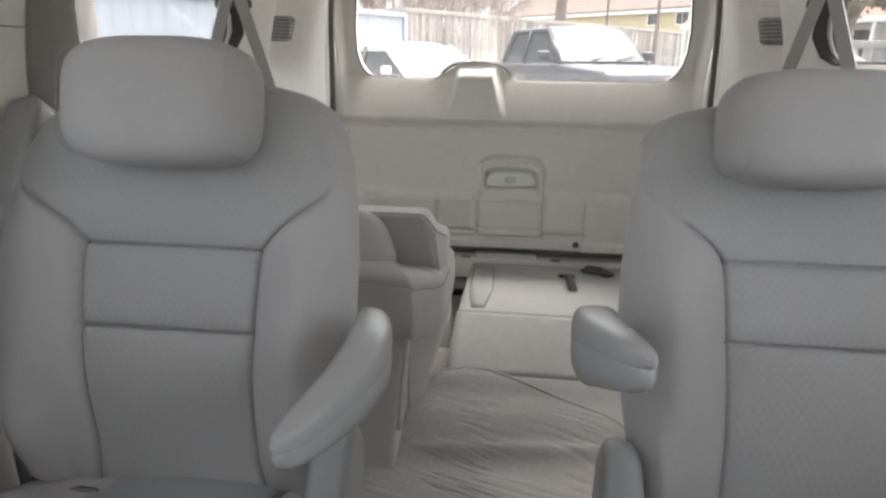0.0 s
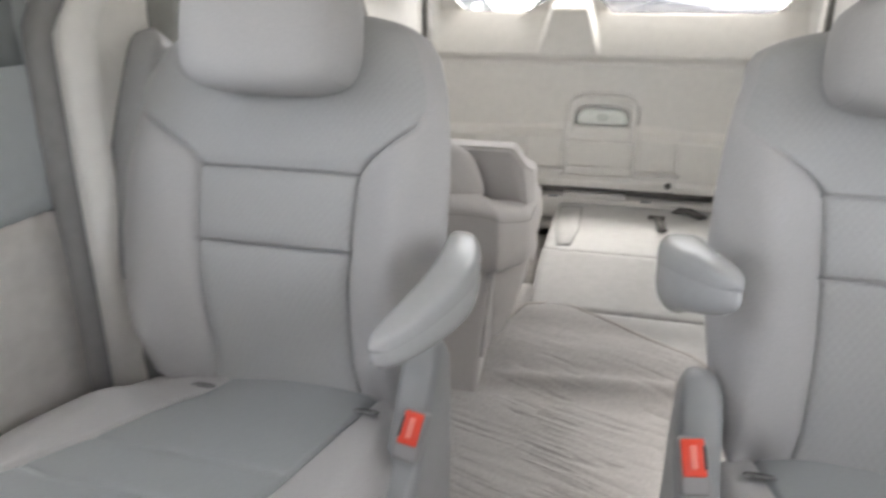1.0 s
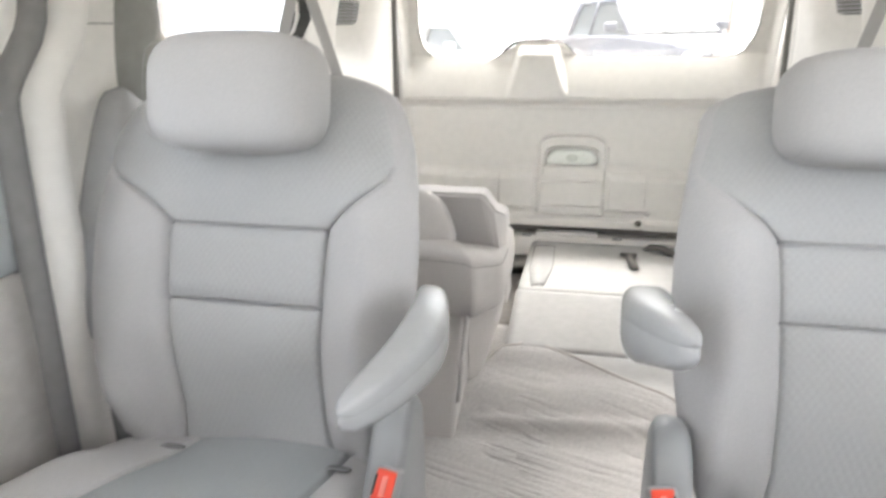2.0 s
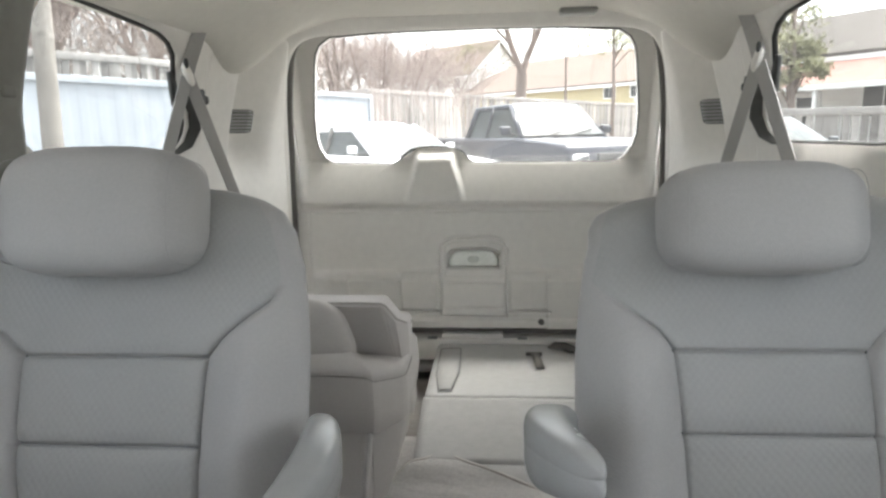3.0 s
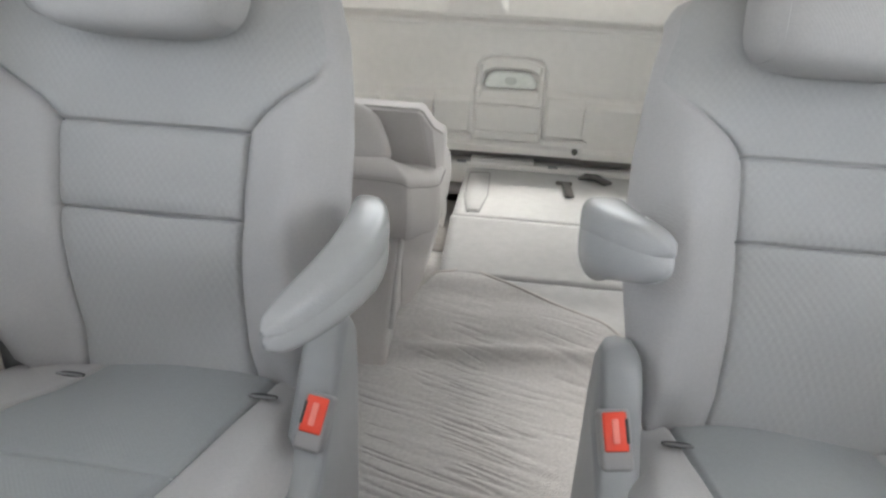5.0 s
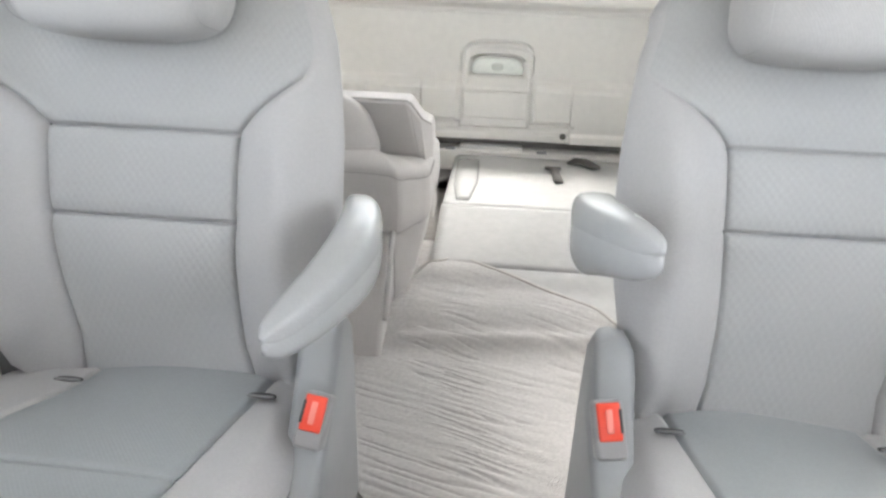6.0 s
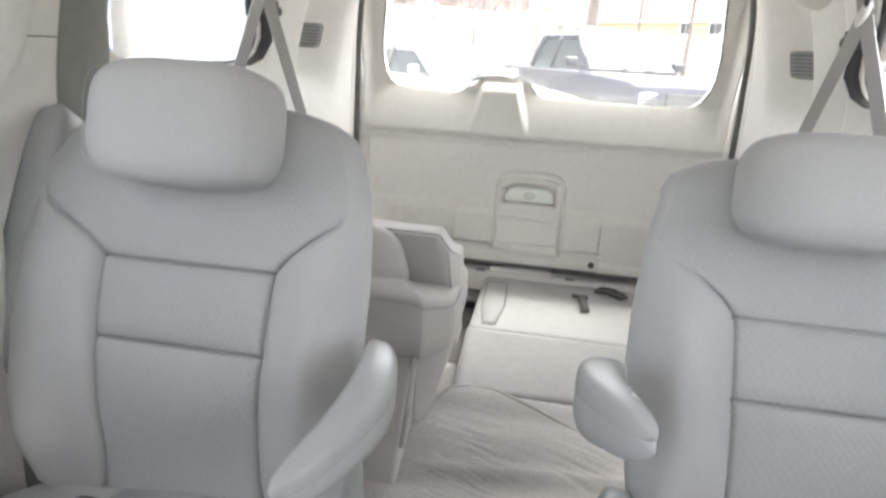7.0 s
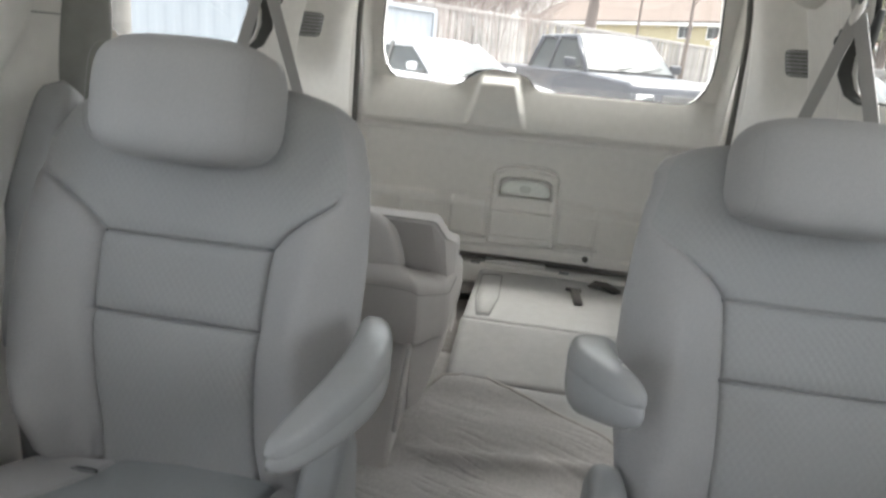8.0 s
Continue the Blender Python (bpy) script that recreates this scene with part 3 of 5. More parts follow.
def upholster(parent, at, vs, width, inner, hf, hb, relief, regions, cols=(26, 54, 26, 16), shift=lambda v: 0.0):
    """A padded body: rows along v, each a closed ring across u with depth w. at(u, v, w) places it. regions: name, first and last v, set of column bands, material, label."""
    k1, k2, k3, kb = cols
    n = k1 + k2 + k3 + kb
    eased = lambda a, b, m: [a + (b - a) * (0.5 * t + 0.5 * (1 - math.cos(math.pi * t)) / 2) for t in (k / m for k in range(m))]
    verts = []
    for v in vs:
        W, ub = width(v), inner(v)
        c = shift(v)
        us = eased(-W, c - ub, k1) + eased(c - ub, c + ub, k2) + eased(c + ub, W, k3)
        for u in us:
            e = max(0.0, 1 - abs(u / W) ** 5) ** 0.5
            verts.append(at(u, v, hf(v) * e + relief(u, v, ub) * min(1, e * 1.4)))
        for k in range(kb):
            u = W * math.cos(math.pi * k / kb)
            e = max(0.0, 1 - abs(u / W) ** 5) ** 0.5
            verts.append(at(u, v, -hb(v) * e))
    bands = {"l": range(0, k1), "m": range(k1, k1 + k2), "r": range(k1 + k2, k1 + k2 + k3), "b": range(k1 + k2 + k3, n)}
    for name, v0, v1, chosen, material, label in regions:
        faces = [(i * n + j, i * n + (j + 1) % n, (i + 1) * n + (j + 1) % n, (i + 1) * n + j) for i in range(len(vs) - 1) if v0 <= (vs[i] + vs[i + 1]) / 2 < v1 for b in chosen for j in bands[b]]
        if v0 <= vs[0] and "b" in chosen:
            faces.append(tuple(range(n)))
        if v1 >= vs[-1] and "b" in chosen:
            faces.append(tuple((len(vs) - 1) * n + j for j in range(n)))
        used = sorted({i for fc in faces for i in fc})
        back = {i: k for k, i in enumerate(used)}
        part(name, mesh_of([verts[i] for i in used], [tuple(back[i] for i in fc) for fc in faces]), material, parent, label)


RECLINE = radians(23)
SHIELD = shade("grey_shield_plastic", (0.28, 0.285, 0.285), 0.42, spread=0.05, bump=0.2, fine=600)
BUCKLE_GREY = shade("buckle_grey_plastic", (0.27, 0.262, 0.258), 0.45, spread=0.05, bump=0.15, fine=600)
RECLINER = shade("dark_grey_recliner_plastic", (0.15, 0.152, 0.15), 0.5, spread=0.06)
PALE_THREAD = shade("pale_thread", (0.4, 0.41, 0.41), 0.8, bump=0)
HEAD_SEAM = shade("grey_seam_thread", (0.39, 0.384, 0.378), 0.9, bump=0)
V_TOP = 0.566


def around(values, spots, reach=0.009, n=6):
    fine = [s + reach * k / n for s in spots for k in range(-n, n + 1)]
    return sorted(set(round(v, 5) for v in values + fine))


def second_row_seat(label, cx, inboard, head_drop, head_half, arm_tip, seams, head_shift, head_wide):
    s = thing("captain_seat", (cx, 0.55, 0), label, "car seat", "second row seats")
    up, out = Vector((0, math.sin(RECLINE), math.cos(RECLINE))), Vector((0, -math.cos(RECLINE), math.sin(RECLINE)))
    foot = Vector((cx, 0.648, 0.303))
    V_SEAM, V_MID, drift, slim, fade = seams
    shift = lambda v: lerp_table(drift, v)
    # the seams of the less worn seat are drawn in less
    tight = 1.0 if inboard > 0 else 0.72

    def place(u, v, w):
        if u * inboard < 0:
            u *= 1 + lerp_table([(0.0, 0.08), (0.15, 0.13), (0.30, 0.15), (0.45, 0.13), (0.52, 0.08)], v) * smooth_step(0.13, 0.23, abs(u))
            if inboard > 0:
                # the lower outer corner is cut off over the recliner
                v += 0.016 * smooth_step(0.125, 0.215, abs(u)) * smooth_step(0.10, -0.035, v)
                u *= 1 + lerp_table([(0.02, 0.0), (0.10, 0.03), (0.25, 0.045), (0.45, 0.075), (0.54, 0.05)], v) * smooth_step(0.13, 0.23, abs(u))
        elif inboard < 0:
            u *= 1 + 0.07 * math.exp(-(((v - 0.535) / 0.035) ** 2))
        if inboard < 0 and v > 0.45:
            v = 0.45 + (v - 0.45) * 0.89
        return foot + Vector((u, 0, 0)) + up * v + out * (w - 0.045)

    outline = [(-0.035, 0.165), (-0.015, 0.195), (0.02, 0.208), (0.06, 0.218), (0.11, 0.232), (0.22, 0.248), (0.33, 0.245), (0.40, 0.238), (0.46, 0.229), (0.51, 0.213), (0.535, 0.196), (0.552, 0.168), (0.562, 0.130), (0.566, 0.09)]
    width = lambda v: lerp_table(outline, v)
    inner = lambda v: -slim * smooth_step(V_SEAM + 0.08, V_SEAM, v) + lerp_table([(-0.035, 0.142), (0.0, 0.130), (0.05, 0.124), (0.20, 0.131), (V_SEAM, 0.135), (V_SEAM + 0.025, 0.152), (V_SEAM + 0.053, 0.180), (V_SEAM + 0.075, 0.204), (0.43, 0.215), (0.46, 0.210), (0.51, 0.194), (0.535, 0.177), (0.552, 0.149), (0.562, 0.111), (0.566, 0.072)], v)
    end = lambda v: max(0.05, 1 - max(0.0, (v - 0.47) / 0.0961) ** 3) ** 0.5 * max(0.05, 1 - max(0.0, (0.02 - v) / 0.0555) ** 3) ** 0.5

    def relief(u, v, ub):
        a = abs(u)
        r = 0.030 * math.exp(-(((a - 0.185) / 0.042) ** 2)) * smooth_step(-0.02, 0.06, v) * smooth_step(0.44, 0.30, v)
        a = abs(u - shift(v))
        r -= tight * (0.0070 * math.exp(-(((a - ub) / 0.0023) ** 2)) + 0.0045 * math.exp(-(((a - ub) / 0.011) ** 2))) * smooth_step(fade + 0.05, fade, v)
        r += 0.0025 * smooth_step(0.0, 0.012, a - ub) * smooth_step(0.06, 0.02, a - ub)
        if a < ub + 0.004:
            r -= tight * sum(0.0072 * math.exp(-(((v - c) / 0.0023) ** 2)) + 0.0048 * math.exp(-(((v - c) / 0.012) ** 2)) for c in (V_SEAM, V_MID))
            if v < V_SEAM:
                r += 0.006 * math.cos(min(1.0, a / ub) * math.pi / 2) * abs(math.sin(math.pi * (v - V_MID) / (V_SEAM - V_MID) if v > V_MID else math.pi * (V_MID - v) / 0.26)) ** 0.5
        r += 0.003 * noise.noise(Vector((u * 9, v * 9, cx))) - 0.046 * smooth_step(0.19, -0.03, v) * smooth_step(0.21, 0.15, a)
        return r + 0.012 * smooth_step(0.36, 0.50, v) * math.exp(-((a / 0.2) ** 4))

    vs = around(steps_of(-0.035, V_TOP, 150), (V_SEAM, V_MID))
    far = 9.0
    upholster(s, place, vs, width, inner, lambda v: 0.045 * end(v), lambda v: 0.070 * end(v), relief, [
        ("backrest_bolster", -far, far, "l", CLOTH, ""), ("backrest_bolster", -far, far, "r", CLOTH, ""),
        ("shoulder_panel", V_SEAM, far, "m", CLOTH_FIGURED, "figured grey cloth panel"), ("back_panel", V_MID, V_SEAM, "m", CLOTH_FIGURED, "figured grey cloth panel"),
        ("lumbar_panel", -far, V_MID, "m", CLOTH_FIGURED, "figured grey cloth panel"), ("backrest_shell", -far, far, "b", PLASTIC_GREY, "grey plastic back shell")], shift=shift)
    # piping along the seams
    for c in (V_SEAM, V_MID):
        line = [place(u, c, 0.0425 + relief(u, c, inner(c))) for u in steps_of(shift(c) - inner(c), shift(c) + inner(c), 24)]
        part("seam", tube(line, 0.0013, 5), SEAM, s)
    for sg in (-1, 1):
        side_line = [(shift(v) + sg * inner(v), v) for v in steps_of(0.0, fade + 0.012, 50)]
        line = [place(u, v, 0.0425 * max(0, 1 - abs(u / width(v)) ** 5) ** 0.5 + relief(u, v, inner(v))) for u, v in side_line]
        part("seam", tube(line, 0.0013, 5), SEAM, s)

    # cushion
    base = Vector((cx, 0.69, 0.295))
    rise = radians(5)
    fwd, top = Vector((0, -math.cos(rise), math.sin(rise))), Vector((0, math.sin(rise), math.cos(rise)))
    flare = lambda u, v: u - inboard * 0.045 * smooth_step(0.19, 0.25, -inboard * u) * smooth_step(0.02, 0.22, v)
    seat_at = lambda u, v, w: base + Vector((flare(u, v), 0, 0)) + fwd * v + top * (w - 0.03)
    cw = lambda v: lerp_table([(0.0, 0.215), (0.03, 0.232), (0.12, 0.243), (0.40, 0.250), (0.48, 0.235), (0.52, 0.19), (0.53, 0.13)], v)
    ci = lambda v: lerp_table([(0.0, 0.122), (0.07, 0.1285), (0.205, 0.141), (0.31, 0.150), (0.45, 0.145), (0.53, 0.09)], v)
    cs = lambda v: inboard * lerp_table([(0.0, 0.045), (0.07, 0.0315), (0.205, -0.007), (0.31, -0.038), (0.42, -0.060), (0.53, -0.02)], v)
    cross = (0.205, 0.285)
    cend = lambda v: max(0.05, 1 - max(0.0, (v - 0.40) / 0.131) ** 3) ** 0.5

    def crel(u, v, ub):
        r = 0.020 * math.exp(-(((abs(u) - 0.205) / 0.045) ** 2)) * smooth_step(0.0, 0.12, v)
        r -= 0.013 * smooth_step(0.06, -0.16, inboard * u) * smooth_step(0.14, 0.02, v)
        a = abs(u - cs(v))
        r -= 0.006 * math.exp(-(((a - ub) / 0.004) ** 2))
        if a < ub:
            r -= sum(0.003 * math.exp(-(((v - c) / 0.005) ** 2)) for c in cross) - 0.006 * math.cos(a / ub * math.pi / 2)
        return r + 0.003 * noise.noise(Vector((u * 8, v * 8, cx + 5)))

    upholster(s, seat_at, around(steps_of(0.0, 0.53, 110), cross), cw, ci, lambda v: 0.03 * cend(v), lambda v: 0.10 * cend(v), crel, [
        ("cushion_bolster", -far, far, "l", CLOTH, ""), ("cushion_bolster", -far, far, "r", CLOTH, ""),
        ("cushion_panel", -far, cross[0], "m", CLOTH_SEAT, "smooth grey cloth panel, darkened for shade"), ("cushion_panel", cross[0], cross[1], "m", CLOTH_SEAT, "smooth grey cloth panel, darkened for shade"), ("cushion_panel", cross[1], far, "m", CLOTH_SEAT, "smooth grey cloth panel, darkened for shade"),
        ("cushion_underside", -far, far, "b", DARK, "dark underside")], shift=cs)
    for c in cross:
        part("seam", tube([seat_at(u, c, 0.0275 + crel(u, c, ci(c))) for u in steps_of(cs(c) - ci(c), cs(c) + ci(c), 20)], 0.0018, 5), PALE_THREAD, s, "pale stitched seam")
    for sg in (-1, 1):
        edge_line = [(cs(v) + sg * ci(v), v) for v in steps_of(0.02, 0.45, 40)]
        part("seam", tube([seat_at(u, v, 0.0285 * max(0, 1 - abs(u / cw(v)) ** 5) ** 0.5 + crel(u, v, ci(v))) for u, v in edge_line], 0.0013, 5), SEAM, s)
        # child-seat anchor slot between cushion and backrest
        slot = cx + (inboard * 0.174 if sg > 0 else -inboard * 0.080)
        part("anchor_slot", moved(pillow(0.018, 0.0045, 0.0022), Matrix.Translation((slot, 0.632, 0.3105))), DARK, s, "dark anchor slot")
        part("anchor_bar", tube([(slot + k, 0.627, 0.3135) for k in (-0.017, -0.014, 0.014, 0.017)], 0.0019, 6), METAL, s, "small steel anchor bar")

    # headrest
    part("headrest", moved(pillow(head_wide, 0.062, head_half, 3.0, 3.7), Matrix.Translation((cx + head_shift, 0.795, 0.793 - head_drop)) @ Matrix.Rotation(radians(-14), 4, "X")), CLOTH, s, "padded grey cloth headrest")
    hm = Matrix.Translation((cx + head_shift, 0.795, 0.793 - head_drop)) @ Matrix.Rotation(radians(-14), 4, "X")
    for sg in (-1, 1):
        sx = head_wide - 0.020
        k = (1 - (sx / head_wide) ** 3.7)
        loop = []
        for g in steps_of(0, 2 * math.pi, 48):
            cg, sgn = math.cos(g), math.sin(g)
            loop.append(hm @ Vector((sg * sx, 0.0605 * 0.955 * math.copysign(abs(cg) ** 0.55, cg), (head_half + 0.0005) * k ** 0.27 * math.copysign(abs(sgn) ** 0.48, sgn))))
        part("headrest_seam", tube(loop, 0.0005, 5), HEAD_SEAM, s)
        part("headrest_post", tube([(cx + sg * 0.06, 0.835, 0.68), (cx + sg * 0.06, 0.81, 0.79 - head_drop)], 0.006, 8), METAL, s)

    # armrest towards the aisle, lowered; the outer one stands upright
    def arm(a, b, bow, label, wide=1.0, taper=1.0):
        """A crescent armrest from a to b, with its tip turned to the seat: padded top over a moulded shell."""
        a, b = Vector(a), Vector(b)
        d = (b - a).normalized()
        sv = Vector((1, 0, 0))
        nv = sv.cross(d).normalized()
        nv = -nv if nv.z < 0 else nv
        made = None
        for nm, lift, h0, h1, wk, inset in (("armrest", 0.008, 0.026, 0.016, 1.0, 0.0), ("armrest_shell", -0.019, 0.044, 0.022, 0.992, 0.004)):
            rings = []
            for k in range(33):
                t = k / 32
                q = inset + (1 - 2 * inset) * t
                e = max(0.02, 1 - abs(2 * t - 1) ** ((6 if taper > 0.5 else 12) if t > 0.5 else 3.2)) ** 0.5
                w = (0.0245 - 0.007 * taper * smooth_step(0.45, 1.0, t)) * e * wk * wide
                h = (h0 + (h1 - h0) * taper * smooth_step(0.25, 1.0, t)) * e
                c = a.lerp(b, q) + sv * (bow * math.sin(math.pi * q) ** 0.9) + nv * (lift * (1 - (0.35 if lift > 0 else 0.6) * t) + 0.010 * math.sin(math.pi * q))
                low = 0.95 if lift < 0 else 0.7
                rings.append([c + sv * w * math.copysign(abs(math.cos(g)) ** (0.55 if math.sin(g) > 0 else low), math.cos(g)) + nv * h * math.copysign(abs(math.sin(g)) ** (0.7 if math.sin(g) > 0 else low), math.sin(g)) for g in (2 * math.pi * j / 32 for j in range(32))])
            ob = part(nm, loft(rings), VINYL, made or s, label if not made else "")
            made = made or ob
        part("hinge_cap", moved(pillow(0.007, 0.020, 0.020), Matrix.Translation(a + sv * inboard * 0.021 + d * 0.022 - nv * 0.010)), VINYL, made)
        return made

    ax = cx + inboard * arm_tip[3]
    arm((ax, 0.748, 0.524), (cx + inboard * arm_tip[0], *arm_tip[1:3]), inboard * arm_tip[4], "lowered grey vinyl armrest")
    ox = cx - inboard * (0.290 if inboard > 0 else 0.272)
    arm((ox, 0.750, 0.405), (ox, 0.917, 0.790), 0.0, "raised grey vinyl armrest", 1.35, 0.2)

    # side shield with the buckle
    sx = cx + inboard * 0.254
    shield = [(0.735, 0.06), (0.742, 0.30), (0.735, 0.37), (0.705, 0.405), (0.67, 0.41), (0.64, 0.388), (0.605, 0.34), (0.565, 0.295), (0.48, 0.27), (0.36, 0.255), (0.23, 0.245), (0.20, 0.20), (0.23, 0.12), (0.40, 0.06)]
    rings = []
    for off, k in ((-0.030, 0.93), (-0.022, 0.985), (-0.004, 1.0), (0.008, 0.985), (0.014, 0.94)):
        rings.append([(sx + inboard * off, 0.56 + (y - 0.56) * k, 0.24 + (z - 0.24) * k) for y, z in shield])
    part("side_shield", loft(rings), SHIELD, s, "grey plastic side shield")
    tilt = Matrix.Translation((cx + inboard * 0.262, 0.572, 0.343 + (0.024 if inboard < 0 else 0))) @ Matrix.Rotation(radians(-38), 4, "X") @ Matrix.Rotation(radians(8 if inboard > 0 else -8), 4, "Y")
    bk = part("buckle", moved(rbox(-0.0165, 0.0165, -0.013, 0.016, -0.040, 0.023, 0.005, 3), tilt), BUCKLE_GREY, s, "grey seat belt buckle")
    bm = rbox(-0.0125, 0.0125, -0.0160, -0.010, -0.020, 0.020, 0.002)
    part("release_button", moved(bm, tilt), RED, bk, "red release button")
    part("tongue_slot", moved(rbox(-inboard * 0.0118 - 0.0016, -inboard * 0.0118 + 0.0016, -0.0168, -0.012, -0.012, 0.013, 0.0008), tilt), DARK, bk)
    part("button_ridge", moved(rbox(-0.0035, 0.0035, -0.0178, -0.012, -0.012, 0.013, 0.0015), tilt), shade("pale_red_plastic", (0.85, 0.25, 0.2), 0.3, bump=0), bk)

    rec = rbox(-0.022, 0.022, 0.655, 0.765, 0.20, 0.395, 0.018, 3)
    part("recliner_cover", moved(rec, Matrix.Translation((cx - inboard * 0.222, 0.035, 0))), RECLINER, s, "dark recliner cover")
    # frame to the floor
    part("seat_rail", rbox(cx - 0.245, cx + 0.245, 0.24, 0.74, -0.012, 0.07, 0.01), DARK, s, "dark steel seat rail")
    part("seat_base", rbox(cx - 0.20, cx + 0.20, 0.28, 0.70, -0.012, 0.20, 0.02), DARK, s, "dark steel seat base")
    return s


second_row_seat("grey cloth captain's seat before the half-folded third row seat", -0.423, 1, 0.001, 0.083, (0.270, 0.428, 0.533, 0.276, 0.034), (0.327, 0.213, [(0.0, 0.0165), (0.10, 0.004), (0.213, -0.006), (0.327, -0.0095), (0.45, -0.006)], 0.0075, 0.380), -0.0065, 0.131)
second_row_seat("grey cloth captain's seat with a lower headrest, before the load panel", 0.423, -1, 0.016, 0.067, (0.264, 0.482, 0.610, 0.256, 0.036), (0.341, 0.241, [(0.0, -0.015), (0.241, -0.0095), (0.341, -0.012), (0.45, -0.006)], 0.020, 0.362), -0.034, 0.117)

# ---- third row seat, and its folded neighbour ----


def prism(outline, z0, z1, r=0.018, seg=3):
    bm = bmesh.new()
    low = [bm.verts.new((x, y, z0)) for x, y in outline]
    high = [bm.verts.new((x, y, z1)) for x, y in outline]
    n = len(outline)
    bm.faces.new(low[::-1])
    bm.faces.new(high)
    for i in range(n):
        bm.faces.new((low[i], low[(i + 1) % n], high[(i + 1) % n], high[i]))
    if r:
        bmesh.ops.bevel(bm, geom=bm.edges[:], offset=r, segments=seg, affect="EDGES", profile=0.5)
    return bm


t3 = thing("third_row_seat", (-0.35, 1.4, 0.0), "taupe cloth third row seat, half folded", "car seat")
bm = loft([[(-0.60, 1.141, -0.01), (-0.205, 1.141, -0.01), (-0.207, 1.60, -0.01), (-0.60, 1.60, -0.01)], [(-0.60, 1.268, 0.29), (-0.196, 1.268, 0.29), (-0.196, 1.60, 0.29), (-0.60, 1.60, 0.29)]])
bmesh.ops.bevel(bm, geom=bm.edges[:], offset=0.010, segments=3, affect="EDGES", profile=0.5)
part("seat_base", bm, TAUPE, t3, smooth=False)
part("base_trim", tube([(-0.196, 1.168, 0.09), (-0.193, 1.208, 0.18), (-0.190, 1.260, 0.285)], 0.006, 8), shade("pale_edge_trim", (0.55, 0.53, 0.51), 0.6), t3, "pale edge trim of the seat base")
bm = loft([[(-0.20, 1.31, 0.0), (-0.196, 1.36, 0.0), (-0.196, 1.58, 0.0), (-0.20, 1.58, 0.0)], [(-0.20, 1.30, 0.12), (-0.158, 1.37, 0.12), (-0.158, 1.58, 0.12), (-0.20, 1.58, 0.12)], [(-0.20, 1.30, 0.26), (-0.133, 1.40, 0.26), (-0.133, 1.58, 0.26), (-0.20, 1.58, 0.26)]])
bmesh.ops.bevel(bm, geom=[e for e in bm.edges if e.is_manifold], offset=0.006, segments=2, affect="EDGES", profile=0.5)
part("side_skirt", bm, TAUPE, t3)
# cushion: a boxy pad with its free corner cut off and drawn down
PLAN = [(-0.60, 1.240), (-0.40, 1.238), (-0.190, 1.240), (-0.180, 1.242), (-0.174, 1.250), (-0.150, 1.304), (-0.133, 1.346), (-0.128, 1.366), (-0.128, 1.45), (-0.130, 1.60), (-0.40, 1.60), (-0.60, 1.60)]


def pad_ring(inset, lift, low):
    """The pad's outline drawn in by inset, at a height counted from its falling top or its underside."""
    ring = []
    n = len(PLAN)
    for k in range(n):
        (x0, y0), (x1, y1) = PLAN[k], PLAN[(k + 1) % n]
        for m in range(6):
            x, y = x0 + (x1 - x0) * m / 6, y0 + (y1 - y0) * m / 6
            fall = min(1.0, max(0.0, (x + 0.192) / 0.070))
            z = (0.262 - 0.020 * fall if low else 0.424 - 0.046 * fall) + lift
            cx, cy = -0.36, 1.42
            ring.append((x + (cx - x) / 0.24 * inset, y + (cy - y) / 0.18 * inset, z + 0.003 * noise.noise(Vector((x * 16, y * 16, z * 9)))))
    return ring


pad_rows = [(0.05, 0.0, True), (0.010, 0.0, True), (0.002, 0.008, True), (-0.003, 0.05, True), (-0.002, -0.060, False), (0.0, -0.034, False), (0.0012, -0.030, False), (0.0, -0.026, False), (0.006, -0.012, False), (0.020, -0.002, False), (0.05, 0.003, False), (0.12, 0.004, False), (0.16, 0.004, False)]
part("cushion", loft([pad_ring(*row) for row in pad_rows]), TAUPE, t3)
part("cushion_seam", tube(pad_ring(-0.0004, -0.030, False)[:50], 0.0013, 5), shade("taupe_piping", (0.36, 0.34, 0.32), 0.8, bump=0), t3)
# backrest: leans over the cushion, its outer wing turned back
slab = []
for xt, yt, zt, xb, yb, zb in ((-0.60, 1.352, 0.520, -0.60, 1.420, 0.33), (-0.40, 1.352, 0.520, -0.40, 1.420, 0.33), (-0.180, 1.354, 0.518, -0.152, 1.420, 0.33), (-0.172, 1.358, 0.513, -0.146, 1.421, 0.315), (-0.150, 1.376, 0.476, -0.134, 1.427, 0.28), (-0.136, 1.444, 0.449, -0.130, 1.448, 0.22), (-0.133, 1.454, 0.437, -0.127, 1.462, 0.21)):
    slab.append([(xb, yb, zb), (xt, yt + 0.004, zt - 0.008), (xt, yt + 0.012, zt), (xt - 0.004, yt + 0.09, zt - 0.004), (xb - 0.004, yb + 0.105, zb)])
bm = loft(slab)
bmesh.ops.bevel(bm, geom=[e for e in bm.edges if e.calc_face_angle(0) > 0.5], offset=0.005, segments=2, affect="EDGES", profile=0.5)
part("backrest", bm, TAUPE, t3, smooth=False)
part("backrest_piping", tube([(-0.60, 1.362, 0.519), (-0.180, 1.364, 0.517), (-0.171, 1.368, 0.512), (-0.149, 1.386, 0.475), (-0.135, 1.452, 0.447)], 0.003, 6), shade("pale_piping", (0.5, 0.48, 0.45), 0.6), t3, "pale piping")
